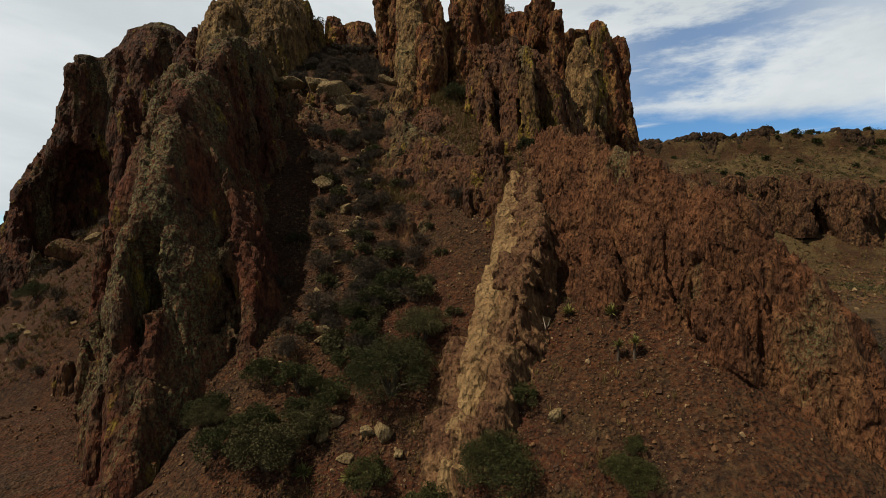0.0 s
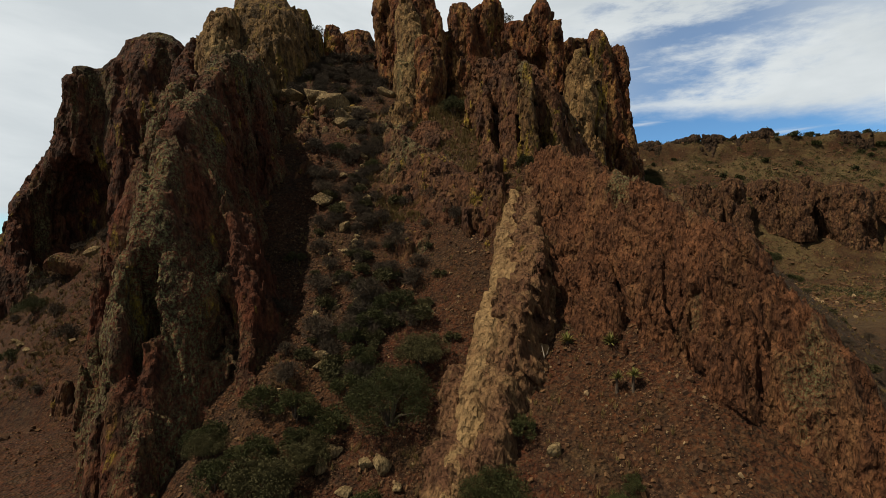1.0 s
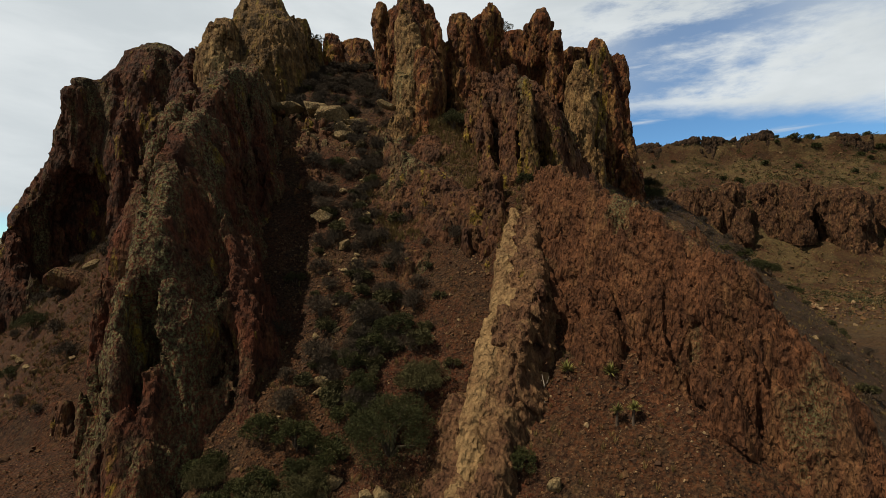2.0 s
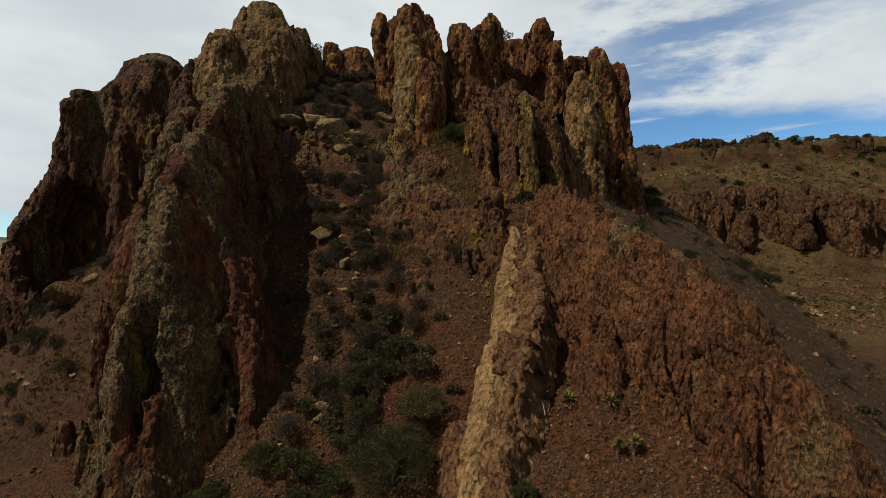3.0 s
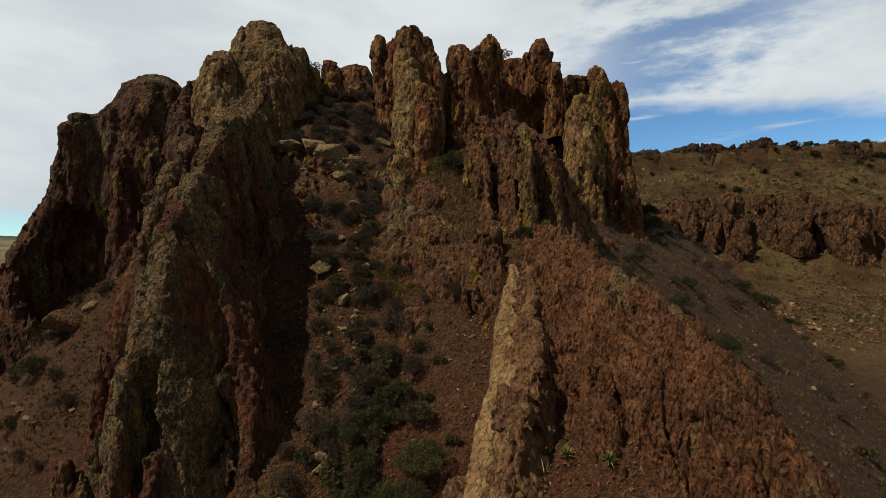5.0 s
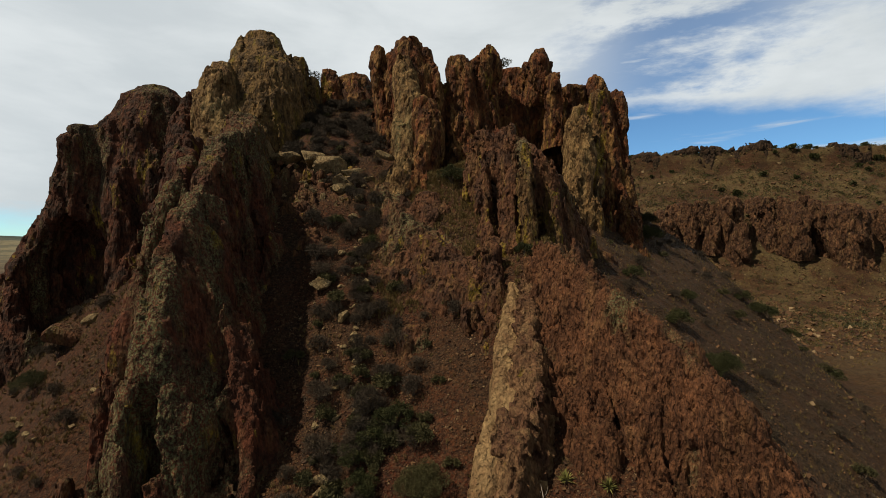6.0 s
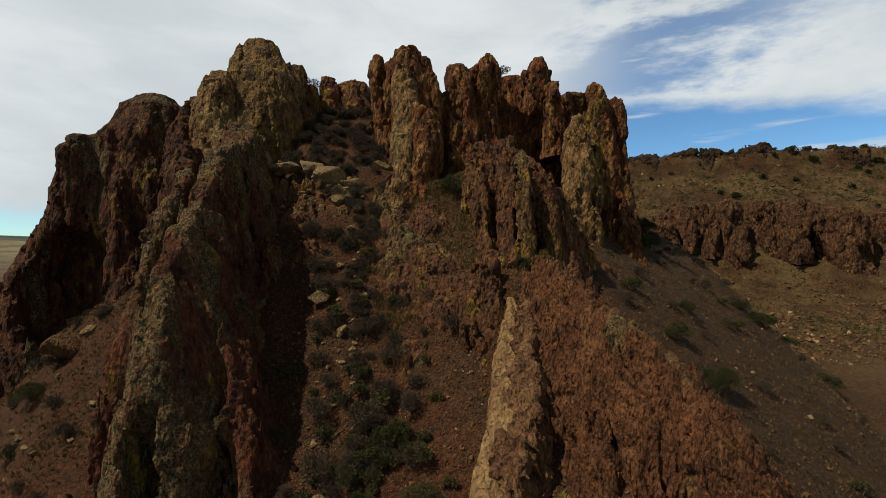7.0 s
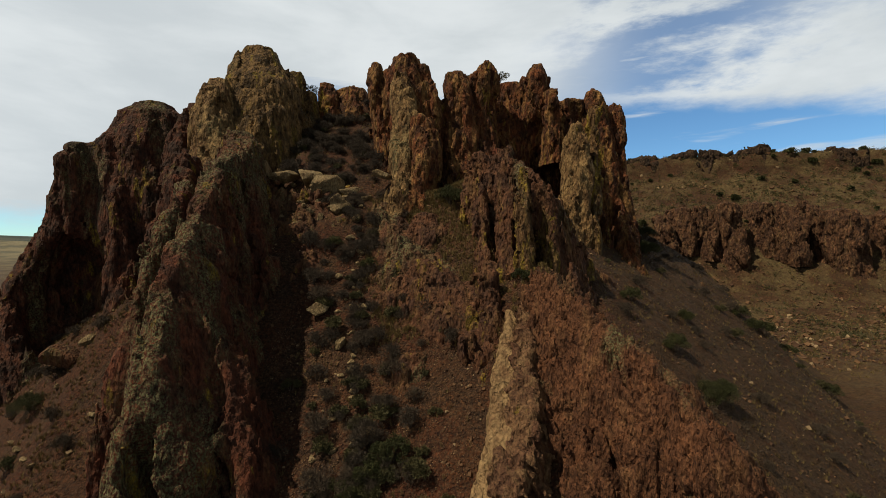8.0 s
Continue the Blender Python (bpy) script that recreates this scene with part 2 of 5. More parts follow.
def perlin(x, y, z, seed=0):
    """Gradient noise, about -0.7 to 0.7."""
    x, y, z = (np.asarray(a, np.float32) for a in np.broadcast_arrays(x, y, z))
    fx, fy, fz = np.floor(x), np.floor(y), np.floor(z)
    i, j, k = fx.astype(np.int32) + seed * 17, fy.astype(np.int32) + seed * 31, fz.astype(np.int32)
    x, y, z = x - fx, y - fy, z - fz
    u, v, w = (a * a * a * (a * (a * 6 - 15) + 10) for a in (x, y, z))
    total = 0
    for a in (0, 1):
        pa = PERM[(i + a) & 255]
        for b in (0, 1):
            pb = PERM[pa + ((j + b) & 255)]
            for c in (0, 1):
                g = GRAD[PERM[pb + ((k + c) & 255)]]
                dot = g[..., 0] * (x - a) + g[..., 1] * (y - b) + g[..., 2] * (z - c)
                total = total + dot * (u if a else 1 - u) * (v if b else 1 - v) * (w if c else 1 - w)
    return total


def fbm(x, y, z, octaves, seed=0, gain=0.5):
    total, amp = 0, 1.0
    for o in range(octaves):
        f = 2.03 ** o
        total = total + amp * perlin(x * f, y * f, z * f, seed + o)
        amp *= gain
    return total


RAND = np.random.RandomState(9).rand(256, 4).astype(np.float32)


def worley(x, y, z, seed=0):
    """Random blocks: a number for the nearest block, and how far off its joint is."""
    fx, fy, fz = np.floor(x), np.floor(y), np.floor(z)
    i, j, k = fx.astype(np.int32) + seed * 13, fy.astype(np.int32) + seed * 29, fz.astype(np.int32)
    x, y, z = x - fx, y - fy, z - fz
    first, second, tone = np.full(x.shape, 9, np.float32), np.full(x.shape, 9, np.float32), np.zeros(x.shape, np.float32)
    for a in (-1, 0, 1):
        pa = PERM[(i + a) & 255]
        for b in (-1, 0, 1):
            pb = PERM[pa + ((j + b) & 255)]
            for c in (-1, 0, 1):
                r = RAND[PERM[pb + ((k + c) & 255)]]
                d = (a + r[:, 0] - x) ** 2 + (b + r[:, 1] - y) ** 2 + (c + r[:, 2] - z) ** 2
                hit = d < first
                second = np.where(hit, first, np.minimum(second, d))
                tone = np.where(hit, r[:, 3], tone)
                first = np.where(hit, d, first)
    return tone, np.sqrt(second) - np.sqrt(first)


def step(v, a, b):
    v = np.clip((v - a) / (b - a), 0, 1)
    return v * v * (3 - 2 * v)


def soft_max(a, b, k):
    h = np.maximum(k - np.abs(a - b), 0) / k
    return np.maximum(a, b) + h * h * k / 4


def soft_min(a, b, k):
    return -soft_max(-a, -b, k)


# The ground: a bowl between two spurs, a slope to each side, the valley and the mesa behind it.
RIDGE_Y = (10, 20, 24, 28, 33, 40, 50, 60, 75, 90)
RIDGE_X = (21, 18, 15.7, 15.3, 12.9, 10.5, 11.0, 10.0, 9.0, 9.0)


def ground_base(x, y):
    u, v = np.clip(x, -17 + 4 * step(-y, -34, -27), 13), np.clip(y, 20, 64 - 6 * step(x, -8, 0))
    bowl = -11 + 0.168 * u + 0.48 * v + 0.01344 * u * u + 0.00514 * v * v + 0.0034 * u * v
    bowl = bowl - 0.55 * np.maximum(-12 - x, 0) * step(-y, -34, -27)
    bowl = bowl + 0.62 * np.minimum(y - v, 0) + 0.72 * np.clip(y - 64, 0, 18) * step(-x, 1, 8)
    left = 4.2 + 0.73 * (np.minimum(x, -42) + 45) + 0.25 * np.maximum(x + 42, 0) + 1.07 * (np.minimum(y, 61) - 47) + 0.3 * np.clip(y - 61, 0, 15)
    right = 26.7 - 0.586 * (np.minimum(x, 50) - 35.5) - 0.95 * np.maximum(x - 50, 0) + 0.538 * (np.minimum(y, 88) - 77)
    rx = np.interp(y, RIDGE_Y, RIDGE_X)
    z = bowl + (left - bowl) * step(-x, 20.5, 27.0) * (1 - step(y, 66, 78) * step(x, -46, -36))
    z = z + (right - z) * step(x - rx, -1.5, 3.0)
    top = 52.5 * step(y, 76, 80) * step(x, -52, -44) * step(-x, -32, -26)
    z = np.minimum(np.maximum(z, top), 53.0)
    back = np.maximum(y - 86, 0)
    z = z - 0.55 * back
    z = z - 6.5 * step(x, 5.8, 8.2) * step(-x, -18, -13) * step(y, 44.5, 48) * step(-y, -66, -61)     # the recess behind the comb
    far = np.hypot(x, y - 20)
    floor = -9 + 12.5 * step(far, 45, 110) + 4 * step(far, 200, 900)
    z = soft_max(z, floor, 6.0)
    q = y + 0.30 * (x - 110) + 3 * perlin(x * 0.05, y * 0.05, 0.3, 3) + 3 * perlin(x * 0.12, y * 0.12, 0.7, 4)
    mesa = np.interp(q, (95, 130, 148, 160, 167, 171, 196, 219, 224, 260), (0, 1.0, 5, 14, 18, 30, 42, 55, 64, 66.5))
    z = z + mesa * step(x, 10, 95)
    hill = 26 * np.exp(-((x + 900) / 260) ** 2 - ((y - 800) / 300) ** 2) + 60 * np.exp(-((x + 2300) / 700) ** 2 - ((y - 2100) / 500) ** 2)
    return z + hill


def ground_at(x, y):
    x, y = np.asarray(x, np.float32), np.asarray(y, np.float32)
    near = 1 - step(np.hypot(x, y - 40), 250, 500)
    rough = 0.55 * fbm(x * 0.16, y * 0.16, 0.5, 3, 11) + 0.28 * fbm(x * 0.75, y * 0.75, 0.5, 3, 21)
    steps = np.abs(perlin(x * 0.35 + 3, y * 0.35, 0.2, 5))
    rough = rough + step(np.hypot(x, y), 95, 125) * (1.1 * fbm(x * 0.045, y * 0.045, 0.5, 4, 41, 0.6) - 0.9 * np.clip(0.15 - np.abs(perlin(x * 0.06, y * 0.06, 0.2, 45)), 0, 1) * 6 * 0.8)
    return ground_base(x, y) + near * (rough - 0.35 * np.clip(0.25 - steps, 0, 1))


def mesh_object(name, verts, faces, material, smooth=True):
    me = bpy.data.meshes.new(name)
    me.vertices.add(len(verts))
    me.vertices.foreach_set("co", np.asarray(verts, np.float32).ravel())
    faces = np.asarray(faces, np.int32)
    n, k = faces.shape
    me.loops.add(n * k)
    me.loops.foreach_set("vertex_index", faces.ravel())
    me.polygons.add(n)
    me.polygons.foreach_set("loop_start", np.arange(0, n * k, k, dtype=np.int32))
    me.polygons.foreach_set("loop_total", np.full(n, k, np.int32))
    me.polygons.foreach_set("use_smooth", np.full(n, smooth, bool))
    me.update(calc_edges=True)
    me.validate()
    me.materials.append(material)
    return new(name, me)


def axis(spans):
    """Grid lines: (from, to, step at the start, step at the end) for each span."""
    pts = []
    for a, b, s, e in spans:
        n = max(2, int(round(abs(b - a) / ((e - s) / math.log(e / s) if e != s else s))))
        r = e / s
        w = np.linspace(0, 1, n + 1)
        w = (r ** w - 1) / (r - 1) if abs(r - 1) > 1e-6 else w
        pts.append(a + (b - a) * w)
    return np.unique(np.round(np.concatenate(pts), 4))


def build_ground():
    xs = axis([(-3200, -90, 300, 1.5), (-90, -28, 1.0, 0.5), (-28, 22, 0.33, 0.33), (22, 70, 0.4, 1.2), (70, 220, 1.3, 1.5), (220, 3200, 3, 300)])
    ys = axis([(-1500, 10, 200, 0.6), (10, 64, 0.33, 0.33), (64, 100, 0.4, 1.3), (100, 245, 1.4, 1.4), (245, 4200, 3, 300)])
    gx, gy = np.meshgrid(xs, ys, indexing="xy")
    gz = ground_at(gx, gy)
    nx, ny = len(xs), len(ys)
    idx = np.arange(nx * ny).reshape(ny, nx)
    faces = np.stack([idx[:-1, :-1], idx[:-1, 1:], idx[1:, 1:], idx[1:, :-1]], -1).reshape(-1, 4)
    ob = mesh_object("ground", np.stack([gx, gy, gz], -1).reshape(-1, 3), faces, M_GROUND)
    return tagged(ob, "reddish brown gravel hillside with dry earth and loose stones", "ground", kind="structure")


build_ground()


class Solid:
    """A body of rock in a box, joined from simple forms, roughened by noise, and turned into a mesh."""

    def __init__(self, low, high, size):
        self.low, self.size = np.array(low, np.float32), size
        self.ax = [np.arange(a, b, size, dtype=np.float32) for a, b in zip(low, high)]
        self.f = np.full([len(a) for a in self.ax], 9.0, np.float32)

    def part(self, low, high):
        cut = tuple(slice(max(0, int((a - l) / self.size)), max(0, int((b - l) / self.size) + 2)) for a, b, l in zip(low, high, self.low))
        x, y, z = (self.ax[k][cut[k]] for k in range(3))
        return cut, x[:, None, None], y[None, :, None], z[None, None, :]

    def tower(self, rows, k=0.7, cap=0.6):
        """rows from the top down: height, centre x, centre y, half width, half depth."""
        r = np.array(rows[::-1], np.float32)
        w, d = r[:, 3].max() + 2.5, r[:, 4].max() + 2.5
        cut, x, y, z = self.part((r[:, 1].min() - w, r[:, 2].min() - d, r[0, 0] - 3), (r[:, 1].max() + w, r[:, 2].max() + d, r[-1, 0] + 4))
        zz = z.ravel()
        cx, cy, rx, ry = (np.interp(zz, r[:, 0], r[:, c])[None, None, :].astype(np.float32) for c in (1, 2, 3, 4))
        high = cap * min(r[-1, 3], 1.5)
        roof = np.sqrt(np.clip(1 - (np.maximum(zz - r[-1, 0], 0) / high) ** 2, 0.01, 1))[None, None, :]
        rx, ry = rx * roof, ry * roof
        q = ((np.abs(x - cx) / rx) ** 2.5 + (np.abs(y - cy) / ry) ** 2.5) ** 0.4
        d = (q - 1) * np.minimum(rx, ry)
        d = soft_max(d, z - (r[-1, 0] + high), 0.5)
        self.f[cut] = soft_min(self.f[cut], d, k)

    def ridge(self, crest, k=0.8, top=0.4):
        """crest rows: x, y, height, half width on top, run per metre of drop to the left and to the right of the way."""
        c = np.array(crest, np.float32)
        x, y = self.ax[0][:, None], self.ax[1][None, :]
        best = np.full((len(self.ax[0]), len(self.ax[1])), 1e9, np.float32)
        got = [np.zeros_like(best) for _ in range(5)]
        for a, b in zip(c[:-1], c[1:]):
            dx, dy = b[0] - a[0], b[1] - a[1]
            raw = ((x - a[0]) * dx + (y - a[1]) * dy) / (dx * dx + dy * dy)
            s = np.clip(raw, 0, 1)
            ox, oy = x - a[0] - s * dx, y - a[1] - s * dy
            dist = np.hypot(ox, oy)
            side = np.sign(dx * oy - dy * ox)
            hit = dist < best
            best = np.where(hit, dist, best)
            for g, v in zip(got, (a[2] + s * (b[2] - a[2]), a[3] + s * (b[3] - a[3]), a[4] + s * (b[4] - a[4]), a[5] + s * (b[5] - a[5]), side)):
                g[hit] = np.broadcast_to(v, hit.shape)[hit]
        height, half, lrun, rrun, side = got
        run = np.where(side > 0, lrun, rrun)
        z = self.ax[2][None, None, :]
        drop = height[:, :, None] - z
        d = (best[:, :, None] - half[:, :, None] - run[:, :, None] * np.maximum(drop, 0)) / np.sqrt(1 + run[:, :, None] ** 2)
        d = soft_max(d, -drop, top)
        self.f = soft_min(self.f, d, k)

    def carve(self, centre, radii, k=1.0):
        """Takes an ellipsoid away."""
        c, r = np.array(centre), np.array(radii)
        cut, x, y, z = self.part(c - r * 1.5 - 2, c + r * 1.5 + 2)
        q = np.sqrt(((x - c[0]) / r[0]) ** 2 + ((y - c[1]) / r[1]) ** 2 + ((z - c[2]) / r[2]) ** 2)
        self.f[cut] = soft_max(self.f[cut], -(q - 1) * float(r.min()), k)

    def weather(self, layers, band=2.2):
        """layers: (kind, amplitude, frequency across, frequency along z, shear of x with z, seed)."""
        reach = [1.4 * sum(l[1] for l in layers[k:]) + 2.0 * self.size for k in range(len(layers))]
        near = np.where(np.abs(self.f) < min(band, reach[0]))
        f = self.f[near]
        x, y, z = (self.ax[k][near[k]] for k in range(3))
        wx = x + 0.6 * perlin(x * 0.25, y * 0.25, z * 0.2, 61)
        wy = y + 0.6 * perlin(x * 0.25, y * 0.25, z * 0.2, 62)
        for (kind, amp, fa, fz, shear, seed), most in zip(layers, reach):
            keep = np.abs(f) < most     # only what can still reach the surface
            self.f[near] = f
            near, f, wx, wy, z = tuple(a[keep] for a in near), f[keep], wx[keep], wy[keep], z[keep]
            u, v, w = (wx + shear * z) * fa, wy * fa, z * fz
            if kind == "block":
                tone, joint = worley(u, v, w, seed)
                f = f + amp * ((tone - 0.5) * 1.5 + 0.6 * np.clip(1 - joint * 5, 0, 1))
                continue
            n = perlin(u, v, w, seed)
            if kind == "lump":
                f = f - amp * n * 1.6
            elif kind == "crack":
                f = f + amp * np.clip(1 - np.abs(n) * 6, 0, 1)
            elif kind == "edge":
                f = f - amp * (0.34 - 2.4 * np.abs(n))
        self.f[near] = f

    def mesh(self, name, material, sink=1.2):
        f = self.f
        s = f < 0
        c = [s[a:a + f.shape[0] - 1, b:b + f.shape[1] - 1, d:d + f.shape[2] - 1] for a in (0, 1) for b in (0, 1) for d in (0, 1)]
        some = c[0].copy()
        every = c[0].copy()
        for q in c[1:]:
            some |= q
            every &= q
        cell = np.argwhere(some & ~every)
        number = np.full(some.shape, -1, np.int32)
        number[tuple(cell.T)] = np.arange(len(cell))
        corner = [(a, b, d) for a in (0, 1) for b in (0, 1) for d in (0, 1)]
        val = np.stack([f[cell[:, 0] + a, cell[:, 1] + b, cell[:, 2] + d] for a, b, d in corner], 1)
        total, count = np.zeros((len(cell), 3), np.float32), np.zeros((len(cell), 1), np.float32)
        for p in range(8):
            for q in range(p + 1, 8):
                if sum(abs(u - v) for u, v in zip(corner[p], corner[q])) != 1:
                    continue
                cross = (val[:, p] < 0) != (val[:, q] < 0)
                t = np.where(cross, val[:, p] / np.where(cross, val[:, p] - val[:, q], 1), 0)[:, None]
                pt = np.array(corner[p], np.float32) + t * (np.array(corner[q], np.float32) - np.array(corner[p], np.float32))
                total += pt * cross[:, None]
                count += cross[:, None]
        verts = self.low + (cell + total / np.maximum(count, 1)) * self.size
        quads = []
        for ax in range(3):
            o1, o2 = (ax + 1) % 3, (ax + 2) % 3
            a = np.take(s, range(f.shape[ax] - 1), ax)
            b = np.take(s, range(1, f.shape[ax]), ax)
            edge = np.argwhere(a != b)
            keep = (edge[:, o1] > 0) & (edge[:, o2] > 0) & (edge[:, o1] < f.shape[o1] - 1) & (edge[:, o2] < f.shape[o2] - 1)
            edge = edge[keep]
            inside = a[tuple(edge.T)]
            ids = []
            for u, v in ((1, 1), (0, 1), (0, 0), (1, 0)):
                e = edge.copy()
                e[:, o1] -= u
                e[:, o2] -= v
                ids.append(number[tuple(e.T)])
            q = np.stack(ids, 1)
            q[~inside] = q[~inside][:, ::-1]
            quads.append(q)
        quads = np.concatenate(quads)
        quads = quads[(quads >= 0).all(1)]
        deep = verts[:, 2] < ground_base(verts[:, 0], verts[:, 1]) - sink
        quads = quads[~deep[quads].all(1)]
        label = np.arange(len(verts))
        while True:     # drop crumbs that hang free
            low_ = label[quads].min(1)
            was = label.copy()
            for c in range(4):
                np.minimum.at(label, quads[:, c], low_)
            label = label[label]
            if (label == was).all():
                break
        size_ = np.bincount(label, minlength=len(verts))
        quads = quads[size_[label[quads[:, 0]]] > 0.02 * len(verts)]
        used = np.unique(quads)
        remap = np.full(len(verts), -1, np.int32)
        remap[used] = np.arange(len(used))
        return mesh_object(name, verts[used], remap[quads], material, False)


SPIRE_WEAR = [("lump", 0.5, 0.22, 0.12, 0, 1), ("edge", 0.42, 0.36, 0.10, 0.03, 2), ("block", 0.5, 0.42, 0.16, 0.03, 3),
              ("block", 0.24, 1.0, 0.36, 0.02, 5), ("crack", 0.2, 0.7, 0.2, 0, 4), ("block", 0.12, 2.2, 1.1, 0, 6)]


def thing(name, label, category, group=""):
    """An Empty that holds the parts of one thing."""
    return tagged(new(name), label, category, group)


def under(ob, parent, name, label=""):
    ob.name, ob.parent = name, parent
    return tagged(ob, label)


def tower_mesh(name, towers, material, size, wear, carves=()):
    rows = np.array([r for t in towers for r in t])
    low = (min(rows[:, 1] - rows[:, 3]) - 2.0, min(rows[:, 2] - rows[:, 4]) - 2.0, rows[:, 0].min() - 2)
    high = (max(rows[:, 1] + rows[:, 3]) + 2.0, max(rows[:, 2] + rows[:, 4]) + 2.0, rows[:, 0].max() + 2.6)
    body = Solid(low, high, size)
    for t in towers:
        body.tower([(h - 0.7, x, y, w + 0.12, d) for h, x, y, w, d in t])
    for c, r in carves:
        body.carve(c, r)
    body.weather(wear)
    return body.mesh(name, material)


def spire(name, towers, material, label, size=0.26, wear=SPIRE_WEAR, group="rock formations of the hill"):
    """A rock formation of one or more pillars, each a part: (part's name, rows, material or None)."""
    if len(towers) == 1:
        return tagged(tower_mesh(name, [towers[0][1]], material, size, wear), label, "rock formation", group)
    whole = thing(name, label, "rock formation", group)
    for part_name, rows, other in towers:
        under(tower_mesh(part_name, [rows], other or material, size, wear), whole, part_name)
    return whole
# rows from the top down: height, centre x, centre y, half width, half depth
PEAK = [
    ("shoulder", [(52.7, -33.5, 70, 1.2, 2.5), (51.2, -33.5, 70, 2.7, 4), (48.1, -33.4, 70, 3.6, 5), (42.6, -32.3, 69, 4.4, 6), (37.8, -31.8, 68, 5.0, 7)], M_OCHRE),
    ("main_peak", [(60.4, -30.1, 76, 2.5, 2), (57.9, -30.0, 76, 3.8, 4), (53.7, -28.8, 75, 6.1, 6), (48.7, -28.6, 74, 6.8, 7), (43.3, -29.2, 73, 7.1, 8), (39.0, -29.0, 72, 7.2, 8)], None),
    ("summit", [(60.2, -28.6, 75, 0.9, 1.4), (58.4, -28.6, 75, 1.5, 2), (55.6, -28.8, 75, 1.9, 2.5)], None),
    ("shoulder", [(56.6, -24.8, 77, 1.9, 2.5), (53.6, -24.8, 77, 2.3, 4), (48.8, -24.6, 77, 2.5, 5), (42.2, -24.5, 76, 3.3, 6)], None),
    ("ledge", [(53.5, -22.1, 78, 1.1, 2), (50.1, -22.4, 78, 1.8, 3), (44.2, -22.6, 78, 3.0, 4)], None),
]
KNOB = [
    ("rock", [(56.6, -19.6, 81.5, 1.1, 1.5), (54.3, -19.6, 81.5, 1.8, 2.5), (48.6, -19.5, 81, 2.2, 3)], None),
]
BLOCK = [
    ("rock", [(56.0, -16.1, 84, 2.9, 3), (53.2, -15.4, 84, 3.7, 4), (47.7, -15.2, 83, 4.7, 5)], None),
]
TWIN = [
    ("pillar", [(54.7, -9.2, 70, 1.2, 2.5), (52.5, -9.0, 70, 1.9, 3.5), (47.2, -7.9, 70, 2.6, 4), (40.5, -7.4, 68, 2.2, 4), (34.2, -7.1, 66, 2.0, 5)], None),
    ("pillar", [(56.2, -5.2, 70, 1.9, 3), (53.6, -5.2, 70, 3.3, 4.5), (49.0, -4.2, 70, 4.6, 5), (42.5, -3.6, 69, 4.4, 5), (33.5, -3.9, 67, 3.8, 6)], None),
    ("pillar", [(54.8, -2.1, 69, 0.8, 2), (52.0, -1.6, 69, 1.6, 3), (46.8, -1.1, 69, 2.0, 3), (40.8, -1.0, 69, 1.8, 3)], None),
    ("buttress", [(52.7, -5.2, 67, 1.5, 2.5), (48.3, -4.8, 66, 2.1, 2.5), (42.5, -4.6, 63.5, 1.8, 2.5), (37.2, -4.8, 61, 1.7, 3), (32.4, -5.3, 60, 1.9, 3.5), (29.6, -5.5, 59, 2.0, 4)], M_OCHRE),
    ("buttress", [(45.3, -2.3, 62, 0.9, 1.5), (43.6, -1.9, 62, 1.9, 2), (39.2, -1.8, 61.5, 2.3, 2.5), (35.6, -2.6, 61, 2.2, 3), (31.6, -3.4, 60, 2.6, 4)], None),
]
PAIR = [
    ("pillar", [(54.1, 2.9, 71, 1.6, 2.5), (51.1, 3.1, 71, 2.2, 3.5), (45.8, 3.5, 71, 2.8, 4), (40.2, 3.4, 70, 2.6, 4.5), (34.5, 3.6, 68, 3.2, 5)], None),
    ("pillar", [(56.2, 7.2, 73, 1.2, 2.5), (54.2, 6.9, 73, 2.5, 3.5), (48.2, 6.8, 73, 2.8, 4), (39.8, 7.2, 72, 2.7, 5)], None),
]
WALL = [
    ("rock", [(55.1, 12.6, 80, 3.0, 4), (50.3, 12.2, 79, 3.2, 4.5), (40.2, 12.2, 78, 3.4, 6)], None),
]
HEAD = [
    ("pillar", [(56.3, 16.2, 74, 1.3, 2.5), (54.6, 16.1, 74, 2.2, 3.5), (52.7, 16.2, 74, 1.9, 3.2), (48.6, 16.3, 75, 2.6, 4.2), (45, 16.2, 78, 2.8, 4.5), (39, 16.1, 82, 4.1, 5), (30.6, 15.8, 83, 5, 6)], None),
    ("side_pillar", [(51.4, 17.4, 69.5, 1.0, 1.6), (49.8, 17.5, 69.5, 1.3, 2.2), (46.4, 17.7, 70, 1.3, 2.6), (41.5, 17.8, 72, 1.5, 4)], None),
    ("back_wall", [(52.5, 23.4, 80, 2.3, 3.5), (45.4, 22.9, 81, 2.6, 5), (32.2, 21.8, 82, 3.4, 6)], None),
]
